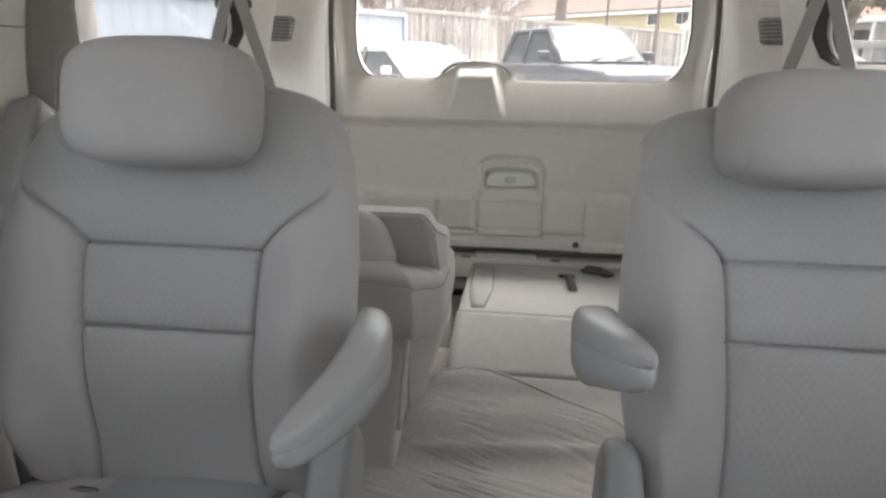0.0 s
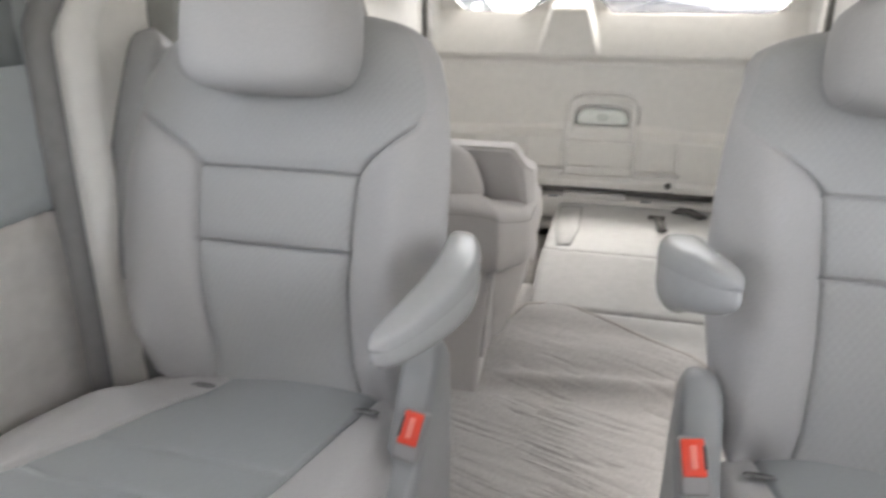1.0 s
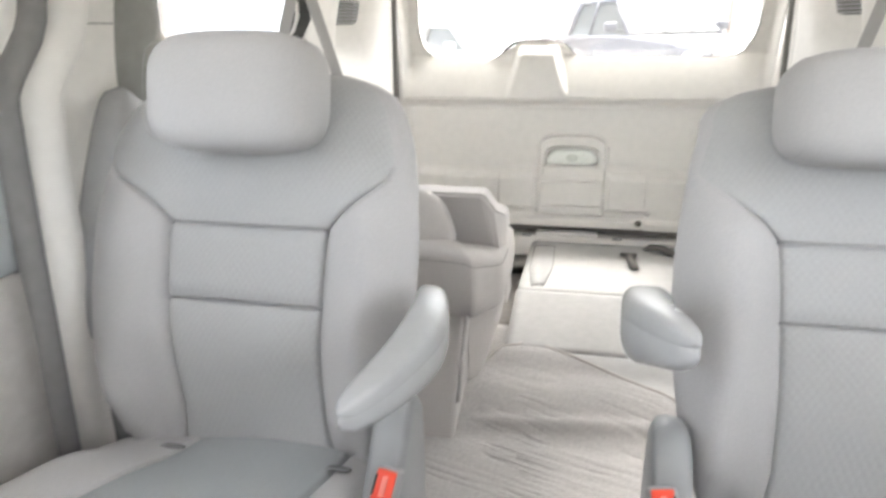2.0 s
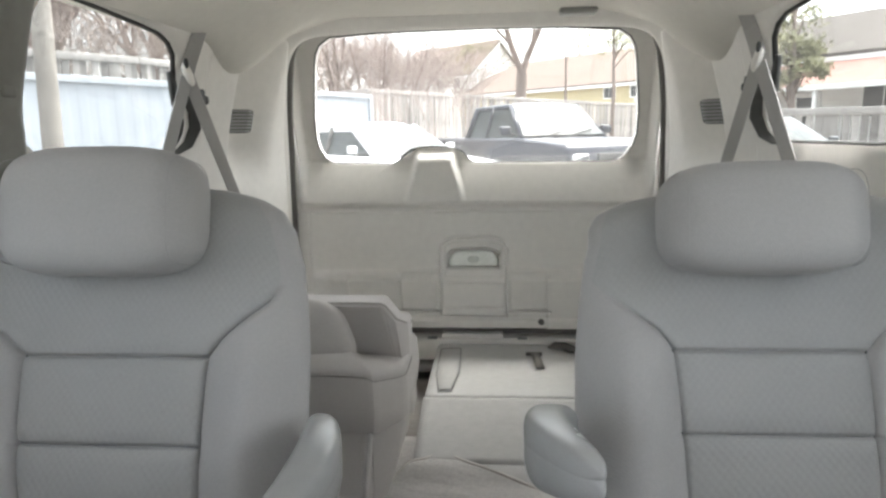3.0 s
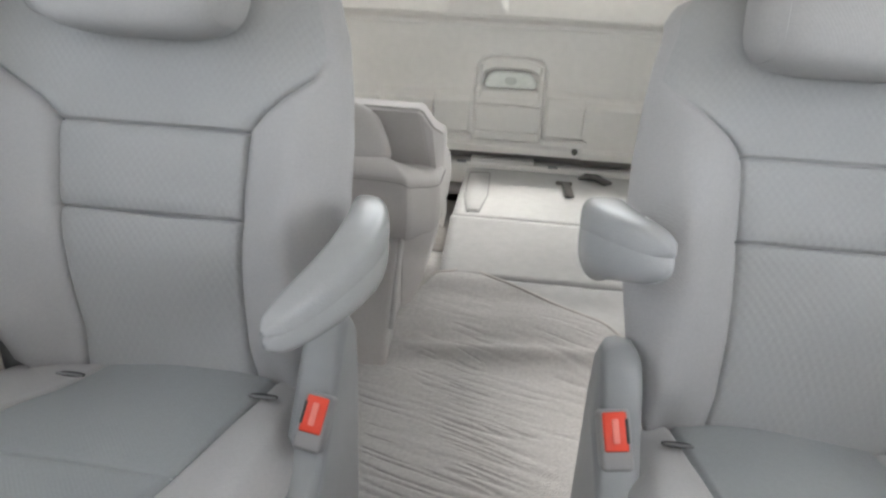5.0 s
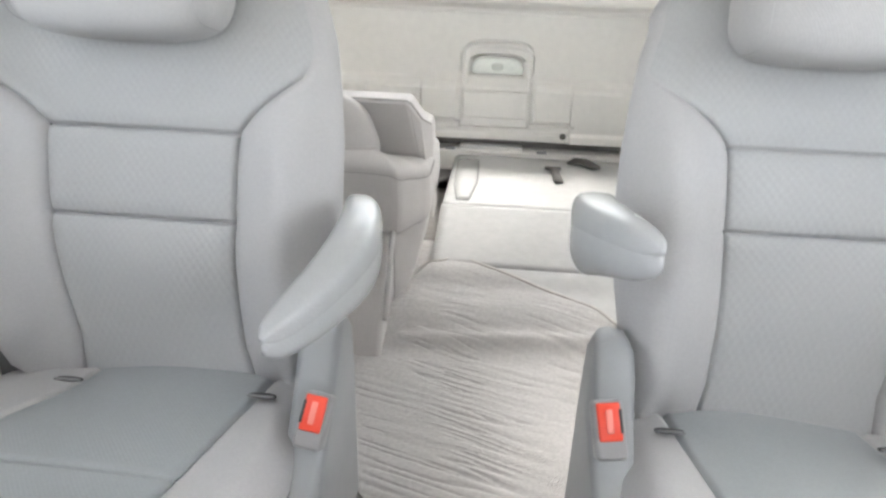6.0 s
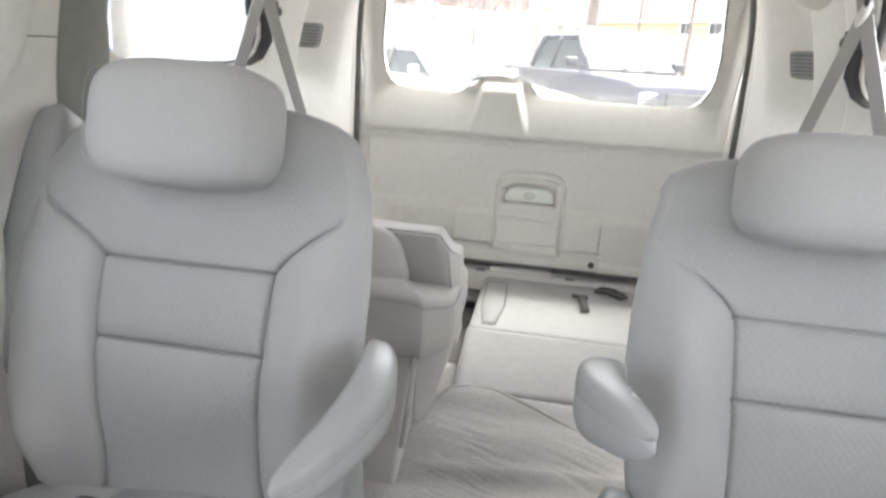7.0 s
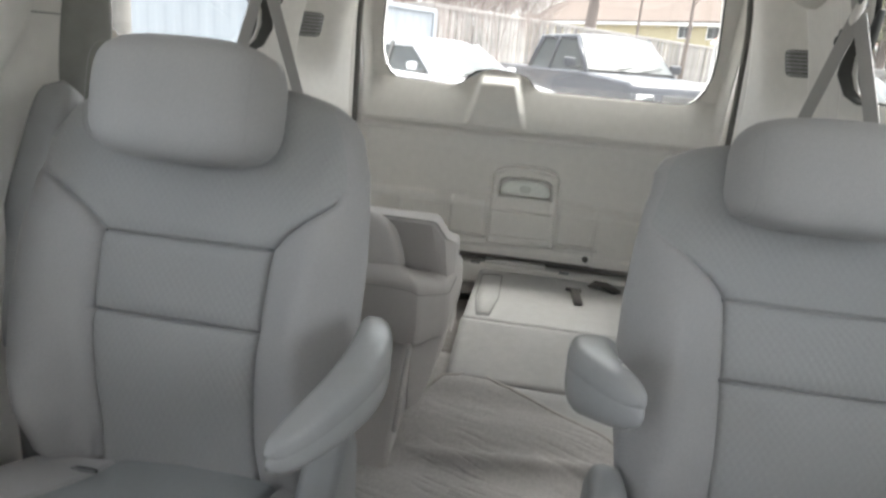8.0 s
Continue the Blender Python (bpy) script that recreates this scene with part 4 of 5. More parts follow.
part("headrest", moved(pillow(0.160, 0.045, 0.076, 3.4, 3.6), Matrix.Translation((-0.405, 1.335, 0.462)) @ Matrix(((1, 0, -0.45, 0), (0, 1, 0, 0), (0, 0, 1, 0), (0, 0, 0, 1))) @ Matrix.Rotation(radians(-18), 4, "X")), TAUPE, t3)

fs = thing("folded_seat", (0.2, 1.85, 0.07), "folded rear seat with pale plastic back panel", "car seat")
PX0, PX1 = -0.130, 0.575


def lid_z(y):
    return lerp_table([(1.46, 0.074), (1.475, 0.083), (1.712, 0.134), (1.735, 0.139), (2.20, 0.142)], y)


part("back_panel", sheet(steps_of(PX0, PX1, 30), steps_of(1.737, 2.195, 24), lambda x, y, d: (x + 0.012 * (1 if x < PX0 + 0.01 else 0) * smooth_step(2.165, 2.195, y), y, lid_z(y) - d), 0.03), PANEL, fs, "pale plastic seat back panel")
part("front_flap", sheet(steps_of(PX0 - 0.004, PX1, 30), steps_of(1.475, 1.733, 18), lambda x, y, d: (x, y, lid_z(y) - d), 0.03), FLAP, fs, "grey hinged front flap")
part("folded_cushion", rbox(PX0 + 0.006, PX1 - 0.01, 1.62, 2.185, 0.030, 0.105, 0.012), TAUPE, fs, "taupe folded seat cushion")
grip = [(-0.116, 2.130), (-0.108, 2.140), (-0.054, 2.147), (-0.046, 2.138), (-0.040, 1.925), (-0.057, 1.770), (-0.093, 1.766), (-0.111, 1.895)]
part("grip_edge", tube([(x, y, lid_z(y) + 0.001) for x, y in grip + grip[:1]], 0.0022, 5), shade("grey_groove", (0.28, 0.28, 0.27), 0.7), fs)
part("grip_plate", prism(scaled(grip, 0.93, (-0.08, 1.95)), 0.138, 0.1440, 0.001, 1), PANEL, fs)


def pull_strap(pts, w, name="pull_strap"):
    return part(name, ribbon(pts, (1, 0, 0) if abs(pts[0][0] - pts[-1][0]) < 0.04 else (0, 1, 0), w, 0.007), STRAP, fs, "black webbing pull strap")


pull_strap([(0.199, 2.085, 0.147), (0.205, 2.05, 0.156), (0.210, 2.0, 0.152), (0.214, 1.945, 0.149)], 0.026)
part("strap_tab", rbox(0.174, 0.228, 2.068, 2.084, 0.144, 0.154, 0.003), STRAP, fs)
pull_strap([(0.266, 2.172, 0.147), (0.304, 2.140, 0.158), (0.349, 2.105, 0.149)], 0.045)

# ---- carpet mat ----
MAT_BACK = [(-0.30, 1.24), (-0.235, 1.29), (-0.211, 1.328), (-0.190, 1.362), (-0.175, 1.405), (-0.155, 1.435), (-0.136, 1.468), (-0.10, 1.480), (-0.080, 1.506), (-0.059, 1.512), (-0.02, 1.484), (0.01, 1.463), (0.08, 1.432), (0.15, 1.398), (0.265, 1.335), (0.305, 1.285), (0.42, 1.20)]


def mat_z(x, y):
    z = floor_z(x, y) + 0.002
    z += 0.010 * math.exp(-(((y - 1.215 - 0.06 * x) / 0.018) ** 2)) * smooth_step(-0.22, -0.1, x)
    w = y * 1.0 + x * 0.30 + 0.016 * noise.noise(Vector((x * 5, y * 5, 0)))
    here = 0.25 + 0.75 * smooth_step(1.38, 1.14, y)
    groove = max(0.0, 1 - abs(noise.noise(Vector((x * 2.6, w * 52, 1)))) * 9.0)
    worn = smooth_step(-0.35, 0.15, noise.noise(Vector((x * 7, y * 9, 5))))
    z -= (0.0042 * groove * worn) * here
    z += (0.0012 * noise.noise(Vector((x * 6, w * 90, 4))) + 0.0013 * noise.noise(Vector((x * 12, y * 14, 8)))) * here
    z += 0.006 * noise.noise(Vector((x * 4, y * 6, 3))) * smooth_step(1.1, 1.3, y)
    return z + 0.006


def mat_at(x, t, d):
    back = lerp_table(MAT_BACK, x)
    front = 0.712 + 0.105 * min(1.6, max(0.0, abs(x) - 0.06) / 0.14) ** 2.0 + 0.05 * smooth_step(0.10, 0.22, x)
    y = front + (back - front) * t
    return (x, y, mat_z(x, y) - d)


mat = part("floor_mat", sheet(steps_of(-0.29, 0.40, 110), steps_of(0, 1, 380), mat_at, 0.006), CARPET)
tagged(mat, "ribbed taupe carpet mat rumpled on the van floor", "mat")
edge = part("mat_binding", tube([Vector(mat_at(x, 1.0, 0)) + Vector((0, 0.001, -0.001)) for x in steps_of(-0.29, 0.40, 80)], 0.005, 6), shade("pale_binding", (0.45, 0.43, 0.40), 0.9), None)
edge.parent = mat
tagged(edge, "pale bound edge")

# ---- third row belts, vents and catches on the walls ----
for side in (-1, 1):
    wx = lambda y, z: side * (wall_x(y, z) - 0.012)
    belt = thing("seat_belt", (side * 0.70, 1.66, 1.06), "grey third row seat belt on its pillar loop", "seat belt", "third row belts")
    turn = (-side * 0.55, 1, 0)
    ring = Vector((wx(1.55, 1.03) - side * 0.016, 1.550, 1.026))
    part("upper_webbing", ribbon([(wx(1.60, 1.145), 1.606, 1.150), (wx(1.60, 1.11), 1.594, 1.11), (wx(1.575, 1.07) - side * 0.006, 1.572, 1.070), ring + Vector((side * 0.004, 0.010, 0.012))], turn, 0.036, 0.003), WEBBING, belt, smooth=False)
    part("front_webbing", ribbon([ring + Vector((0, -0.004, 0)), (side * 0.700, 1.392 - 0.040 * (side > 0), 0.71)], turn, 0.030, 0.003), WEBBING, belt, smooth=False)
    part("rear_webbing", ribbon([ring + Vector((0, 0.008, 0)), (side * 0.690, 1.868, 0.68)], turn, 0.031, 0.003), WEBBING, belt, smooth=False)
    part("guide_bar", moved(rbox(-0.006, 0.006, -0.072, 0.072, -0.020, 0.020, 0.006, 2), Matrix.Translation((wx(1.61, 0.985) - side * 0.006, 1.612, 0.988))), DARK, belt, "dark belt guide bar")
    part("turning_loop", moved(pillow(0.008, 0.013, 0.032), Matrix.Translation((ring.x - side * 0.007, ring.y - 0.006, 1.034)) @ Matrix.Rotation(radians(42), 4, "X")), CREAM, belt, "cream plastic turning loop")
    part("hook", moved(pillow(0.005, 0.006, 0.012), Matrix.Translation((ring.x - side * 0.012, ring.y - 0.024, 1.058))), DARK, belt, "dark coat hook")
    catch = part("window_catch", moved(rbox(-0.007, 0.007, -0.014, 0.014, -0.042, 0.042, 0.006, 3), Matrix.Translation((side * (wall_x(1.56, 0.99) + 0.002), 1.557, 1.002)) @ Matrix.Rotation(radians(6), 4, "X")), DARK)
    tagged(catch, "dark plastic catch at the quarter window's edge", "window catch", "window catches")
    knob = part("belt_guide", moved(pillow(0.008, 0.013, 0.012), Matrix.Translation((wx(1.70, 0.975), 1.708, 0.982))), DARK)
    tagged(knob, "dark plastic belt guide on the pillar", "belt guide", "belt guides")
    vent = thing("air_vent", (side * 0.70, 1.95, 0.93), "grey slatted air vent in the rear pillar", "vent", "pillar vents")
    on_wall = lambda y, z, d: (side * (wall_x(y, z) - 0.0015 + d), y, z)
    part("backing", holed(rounded_rect(1.956, 0.930, 0.045, 0.036, 0.012), rounded_rect(1.956, 0.930, 0.001, 0.001, 0.0005), on_wall, 0.004, steps=3, count=40), shade("vent_shadow_grey", (0.16, 0.16, 0.15), 0.8), vent)
    for k in range(7):
        z = 0.900 + k * 0.010
        half = 0.042 if 0 < k < 6 else 0.037
        part("slat", sheet(steps_of(1.956 - half, 1.956 + half, 6), [z - 0.003, z + 0.003], lambda y, q, d: (side * (wall_x(y, q) - 0.0045 + d), y, q), 0.003), PLASTIC_GREY, vent)

# ---- outside: yard, fences, container, vehicles, houses, trees ----
GROUND = -0.42
WOOD_GREY = shade("weathered_grey_wood", (0.35, 0.33, 0.31), 0.9, spread=0.25, scale=12, bump=0.6, fine=80, spec=0.1, wear=1.5)
BOARD_WOOD = shade("fence_board_wood", (0.34, 0.32, 0.30), 0.9, spread=0.3, scale=12, bump=0.6, fine=80, spec=0.1, wear=1.2)
bn = BOARD_WOOD.node_tree
tint_out = bn.nodes["Principled BSDF"].inputs["Base Color"].links[0].from_socket
info, vary, by = bn.nodes.new("ShaderNodeObjectInfo"), bn.nodes.new("ShaderNodeMapRange"), bn.nodes.new("ShaderNodeVectorMath")
vary.inputs["To Min"].default_value, vary.inputs["To Max"].default_value = 0.5, 1.3
by.operation = "SCALE"
bn.links.new(info.outputs["Random"], vary.inputs[0])
bn.links.new(tint_out, by.inputs[0])
bn.links.new(vary.outputs[0], by.inputs["Scale"])
bn.links.new(by.outputs[0], bn.nodes["Principled BSDF"].inputs["Base Color"])
GRAVEL = shade("pale_gravel", (0.24, 0.23, 0.215), 0.95, spread=0.3, scale=9, bump=0.6, fine=40, spec=0.1, wear=0.4)
BARK = shade("brown_bark", (0.21, 0.17, 0.15), 0.95, spread=0.25, scale=10, bump=0.5, fine=50, spec=0.1)
TWIG = shade("reddish_twigs", (0.35, 0.295, 0.27), 0.95, spread=0.2, scale=5, bump=0, spec=0.1)
LEAF = shade("green_leaves", (0.185, 0.182, 0.10), 0.8, spread=0.4, scale=6, bump=0, spec=0.2)
STEEL_BLUE = shade("pale_blue_painted_steel", (0.375, 0.405, 0.44), 0.5, spread=0.08, scale=6, bump=0.1, wear=0.8)
CAR_DARK = shade("dark_blue_car_paint", (0.022, 0.026, 0.036), 0.25, spread=0.05, bump=0, spec=0.35)
CAR_WHITE = shade("white_car_paint", (0.80, 0.81, 0.82), 0.25, spread=0.03, bump=0, spec=0.5)
CAR_GLASS = shade("car_glass", (0.04, 0.05, 0.05), 0.06, spread=0.05, bump=0, spec=0.13)
CHROME = shade("chrome", (0.7, 0.7, 0.7), 0.15, metal=1.0, bump=0)
SIDING_WHITE = shade("white_siding", (0.74, 0.73, 0.70), 0.7, spread=0.05, scale=4, bump=0.1)
SIDING_YELLOW = shade("yellow_siding", (0.50, 0.43, 0.26), 0.7, spread=0.05, scale=4, bump=0.1)
SHINGLE = shade("brown_shingles", (0.15, 0.115, 0.095), 0.95, spread=0.2, scale=8, bump=0.4, fine=20)
SHINGLE_GREY = shade("grey_shingles", (0.082, 0.072, 0.064), 0.95, spread=0.2, scale=8, bump=0.4, fine=20)
AWNING = shade("salmon_awning", (0.30, 0.145, 0.115), 0.7, spread=0.06, scale=5, bump=0.1)
TRIM_WHITE = shade("white_trim_paint", (0.8, 0.8, 0.78), 0.6, spread=0.04, bump=0)
WINDOW_DARK = shade("house_window_glass", (0.06, 0.065, 0.065), 0.1, spread=0.05, bump=0, spec=0.8)


def ground_z(x, y):
    bank = max(smooth_step(17.5, 21, y), smooth_step(7.2, 8.6, -x) * smooth_step(6.5, 9.5, y))
    near = 0.04 * noise.noise(Vector((x * 0.4, y * 0.4, 7)))
    return GROUND + 0.75 * bank * smooth_step(60, 40, abs(x)) + near * smooth_step(1.5, 5, abs(x) + abs(y - 0.6) * 0.3)


xs = [-400, -150, -60] + steps_of(-30, 30, 60) + [60, 150, 400]
ys = [-400, -100, -30] + steps_of(-15, 60, 75) + [120, 400]
gd = part("ground", sheet(xs, ys, lambda x, y, d: (x, y, ground_z(x, y) - d), 0.3), GRAVEL)
tagged(gd, "pale gravel yard around the van", "ground", kind="structure")


def fence(name, line, height, label):
    """Upright boards with a cap rail along a broken line of (x, y, top)."""
    f = thing(name, (line[0][0], line[0][1], line[0][2] - height), label, "fence")
    rng = random.Random(len(line) * 7 + int(height * 10))
    board = bpy.data.meshes.new("board")
    bm = rbox(-0.068, 0.068, -0.012, 0.012, 0.0, height, 0.004, 1)
    bm.to_mesh(board)
    bm.free()
    board.materials.append(BOARD_WOOD)
    left = 290
    for a, b in zip(line, line[1:]):
        a, b = Vector(a), Vector(b)
        d = b - a
        flat = d.xy.length
        yaw, pitch = math.atan2(d.y, d.x), math.atan2(d.z, flat)
        rail = moved(rbox(-d.length / 2, d.length / 2, -0.05, 0.05, -0.075, 0.075, 0.012), Matrix.Translation((a + b) / 2 - Vector((0, 0, 0.06))) @ Matrix.Rotation(yaw, 4, "Z") @ Matrix.Rotation(-pitch, 4, "Y"))
        part("cap_rail", rail, WOOD_GREY, f)
        n = min(left, max(1, int(flat / 0.155)))
        left -= n
        for k in range(n):
            p = a + d * ((k + 0.5) / n)
            ob = new("board", board)
            ob.parent = f
            ob.matrix_basis = Matrix.Translation(p + Vector((0, 0, rng.uniform(-0.07, 0.0) - height)) - f.location) @ Matrix.Rotation(yaw, 4, "Z") @ Matrix.Rotation(radians(rng.uniform(-1.2, 1.2)), 4, "Y")
    return f


fence("board_fence", [(-12.0, 7.2, 2.5), (-8.5, 11.5, 2.5), (-7.3, 13.3, 2.5), (-6.9, 14.5, 2.5), (-5.8, 21.8, 2.2), (-4.0, 21.2, 2.27)], 2.3, "weathered grey board fence behind the container")
fence("board_fence", [(-4.0, 21.2, 2.27), (-0.9, 27.0, 2.31), (9.0, 39.5, 2.18)], 2.2, "weathered grey board fence along the yard")
fence("board_fence", [(5.0, 13.6, 1.18), (9.5, 12.6, 1.18)], 1.6, "low grey board fence before the house with the awning")


def container():
    a, b = Vector((-7.25, 5.65, 0)), Vector((-2.80, 15.1, 0))
    d = b - a
    L, W, H = d.length, 2.3, 2.17
    c = thing("shipping_container", ((a + b) / 2).to_tuple(), "pale blue corrugated steel container", "container")
    c.location.z = GROUND
    m = Matrix.Translation((a.x, a.y, GROUND)) @ Matrix.Rotation(math.atan2(d.y, d.x), 4, "Z")

    def wave(u):
        t = (u / 0.28) % 1.0
        return 0.007 * (smooth_step(0.0, 0.2, t) - smooth_step(0.5, 0.7, t))

    part("side", moved(sheet(steps_of(0.06, L - 0.06, 430), [0.12, H - 0.1], lambda u, z, q: (u, 0.02 + wave(u) + q, z), 0.01), m), STEEL_BLUE, c, smooth=False)
    part("side", moved(sheet(steps_of(0.06, L - 0.06, 10), [0.12, H - 0.1], lambda u, z, q: (u, W - q, z), 0.01), m), STEEL_BLUE, c, smooth=False)
    for u in (0.0, L):
        part("end", moved(rbox(u - 0.02, u + 0.02, 0.05, W, 0.1, H - 0.05, 0.0), m), STEEL_BLUE, c, smooth=False)
        for v in (0.03, W - 0.03):
            part("corner_post", moved(rbox(u - 0.06, u + 0.06, v - 0.06, v + 0.06, 0.0, H, 0.01), m), STEEL_BLUE, c, smooth=False)
    for v in (0.0, W):
        part("top_rail", moved(rbox(0, L, v - 0.03, v + 0.05, H - 0.10, H, 0.01), m), STEEL_BLUE, c, smooth=False)
        part("bottom_rail", moved(rbox(0, L, v - 0.03, v + 0.05, 0.0, 0.13, 0.01), m), STEEL_BLUE, c, smooth=False)
    part("roof", moved(rbox(0, L, 0, W, H - 0.06, H - 0.03, 0.0), m), STEEL_BLUE, c, smooth=False)


container()


def vehicle(name, at, heading, label, paint, profile, cabin, width, wheel_r, pickup=False):
    """A car that faces local -y. profile: side line (y, z) of the body; cabin: rows of (y, z, half width) front base, front top, rear top, rear base."""
    v = thing(name, at, label, "car")
    m = Matrix.Translation(at) @ Matrix.Rotation(heading, 4, "Z")
    rings = []
    for sx, k in ((-1.0, 0.0), (-0.985, 0.6), (-0.93, 1.0), (-0.5, 1.12), (0.0, 1.16), (0.5, 1.12), (0.93, 1.0), (0.985, 0.6), (1.0, 0.0)):
        low = 0.30
        rings.append([(sx * width / 2, y * (0.985 if abs(sx) > 0.95 else 1.0), z - 0.06 * (1 - min(1, k)) + 0.03 * max(0.0, k - 1) * 3) for y, z in profile] + [(sx * width / 2, profile[-1][0], low), (sx * width / 2, profile[0][0], low)])
    part("body", moved(loft(rings), m), paint, v)
    (y0, z0, w0), (y1, z1, w1), (y2, z2, w2), (y3, z3, w3) = cabin
    # roof and pillars
    roof = []
    for sx in (-1, -0.9, -0.5, 0, 0.5, 0.9, 1):
        drop = 0.05 * abs(sx) ** 3
        roof.append([(sx * w1, y1 - 0.06, z1 - drop - 0.03), (sx * w1, y1 + 0.08, z1 - drop + 0.02), (sx * w2, y2 - 0.1, z2 - drop + 0.02), (sx * w2, y2 + 0.05, z2 - drop - 0.03), (sx * w2, y2, z2 - drop - 0.07), (sx * w1, y1, z1 - drop - 0.07)])
    part("roof", moved(loft(roof), m), paint, v)
    for sx in (-1, 1):
        part("front_pillar", moved(tube([(sx * w0, y0, z0 - 0.05), (sx * w1, y1, z1 - 0.05)], 0.045, 8), m), paint, v)
        part("rear_pillar", moved(tube([(sx * w3, y3, z3 - 0.05), (sx * w2, y2, z2 - 0.05)], 0.06, 8), m), paint, v)
        ym = (y1 + y2) / 2
        part("middle_pillar", moved(tube([(sx * (w0 + 0.01), ym, z0 - 0.05), (sx * w1, ym, z1 - 0.05)], 0.035, 8), m), paint if pickup else DARK, v)
        for ya, yb, yc, yd in ((y0 + 0.08, ym - 0.03, ym - 0.03, y1 + 0.05), (ym + 0.03, y3 - 0.08, y2 - 0.06, ym + 0.03)):
            quad = [(sx * (w0 - 0.01), ya, z0 - 0.03), (sx * (w0 - 0.01), yb, z0 - 0.03), (sx * (w1 - 0.015), yc, z1 - 0.08), (sx * (w1 - 0.015), yd, z1 - 0.08)]
            part("side_window", moved(loft([quad, [(x - sx * 0.02, y, z) for x, y, z in quad]]), m), CAR_GLASS, v, "dark side window glass", smooth=False)
        mir = rbox(-0.11, 0.11, -0.05, 0.05, -0.08, 0.08, 0.03, 3) if pickup else rbox(-0.08, 0.05, -0.04, 0.04, -0.05, 0.05, 0.02, 3)
        part("mirror", moved(mir, m @ Matrix.Translation((sx * (w0 + 0.20), y0 + 0.28, z0 + 0.10))), paint, v)
        part("mirror_arm", moved(rbox(-0.1, 0.1, -0.02, 0.02, -0.02, 0.02, 0.005), m @ Matrix.Translation((sx * (w0 + 0.08), y0 + 0.28, z0 + 0.03))), DARK, v)
        part("headlight", moved(rbox(-0.15, 0.15, -0.03, 0.06, -0.09, 0.09, 0.02), m @ Matrix.Translation((sx * (width / 2 - 0.24), profile[0][0] + 0.0, profile[0][1] - 0.16))), CHROME, v)
    for nm, (ya, za, wa), (yb, zb, wb), n in (("windscreen", (y0, z0, w0), (y1, z1, w1), -1), ("rear_window", (y3, z3, w3), (y2, z2, w2), 1)):
        rows = []
        for t in (0.02, 0.25, 0.5, 0.75, 0.95):
            bow = n * 0.05 * math.sin(math.pi * t)
            rows.append([(s * (wa + (wb - wa) * t - 0.03), ya + (yb - ya) * t + n * 0.10 * (1 - s * s) + bow * 0.3, za + (zb - za) * t) for s in (-1, -0.7, -0.35, 0, 0.35, 0.7, 1)])
        front = rows
        verts = [p for r in front for p in r] + [(x, y - n * 0.015, z) for r in front for x, y, z in r]
        nn = 7
        faces = [(i * nn + j, i * nn + j + 1, (i + 1) * nn + j + 1, (i + 1) * nn + j) for i in range(4) for j in range(6)]
        faces += [tuple(35 + q for q in fc[::-1]) for fc in faces]
        part(nm, moved(mesh_of(verts, faces), m), CAR_GLASS, v, "dark car glass")
    for k in (-0.35, 0.15):
        part("wiper", moved(tube([(k, y0 - 0.10, z0 + 0.03), (k + 0.45, y0 + 0.03, z0 + 0.10)], 0.012, 5), m), DARK, v)
    for yy in (profile[0][0] + 0.95, profile[-1][0] - 1.0):
        for sx in (-1, 1):
            wm = m @ Matrix.Translation((sx * (width / 2 - 0.10), yy, wheel_r)) @ Matrix.Rotation(radians(90), 4, "Y")
            b = bmesh.new()
            bmesh.ops.create_cone(b, cap_ends=True, segments=28, radius1=wheel_r, radius2=wheel_r, depth=0.22)
            bmesh.ops.bevel(b, geom=[e for e in b.edges if e.is_boundary or e.calc_face_angle(0) > 1], offset=0.03, segments=2, affect="EDGES")
            tyre = part("tyre", moved(b, wm), RUBBER, v)
            b = bmesh.new()
            bmesh.ops.create_cone(b, cap_ends=True, segments=20, radius1=wheel_r * 0.6, radius2=wheel_r * 0.55, depth=0.235)
            part("rim", moved(b, wm), CHROME, tyre)
    part("bumper", moved(rbox(-width / 2 + 0.05, width / 2 - 0.05, profile[0][0] - 0.10, profile[0][0] + 0.05, 0.42, 0.62, 0.04, 3), m), CHROME if pickup else paint, v)
    part("grille", moved(rbox(-0.42, 0.42, profile[0][0] - 0.03, profile[0][0] + 0.02, 0.66, profile[0][1] - 0.06, 0.02), m), DARK, v)
    return v


TRUCK = [(-2.75, 0.98), (-2.6, 1.07), (-1.9, 1.12), (-1.02, 1.16), (-0.9, 1.16), (1.25, 1.16), (1.3, 1.14), (3.0, 1.14), (3.05, 1.06)]
vehicle("pickup_truck", (0.86, 13.1, GROUND), radians(26), "dark blue crew cab pickup truck parked in the yard", CAR_DARK, TRUCK, [(-1.10, 1.19, 0.88), (-0.35, 1.80, 0.72), (1.1, 1.80, 0.72), (1.32, 1.18, 0.88)], 1.95, 0.40, True)
SEDAN = [(-2.2, 0.72), (-2.05, 0.82), (-1.2, 0.93), (-0.9, 0.97), (1.3, 1.0), (1.45, 0.99), (2.2, 0.93), (2.3, 0.8)]
vehicle("white_car", (-1.75, 9.9, GROUND), radians(50), "white car parked beside the container", CAR_WHITE, SEDAN, [(-0.95, 0.98, 0.76), (-0.2, 1.44, 0.60), (0.75, 1.44, 0.60), (1.45, 1.0, 0.74)], 1.8, 0.33)
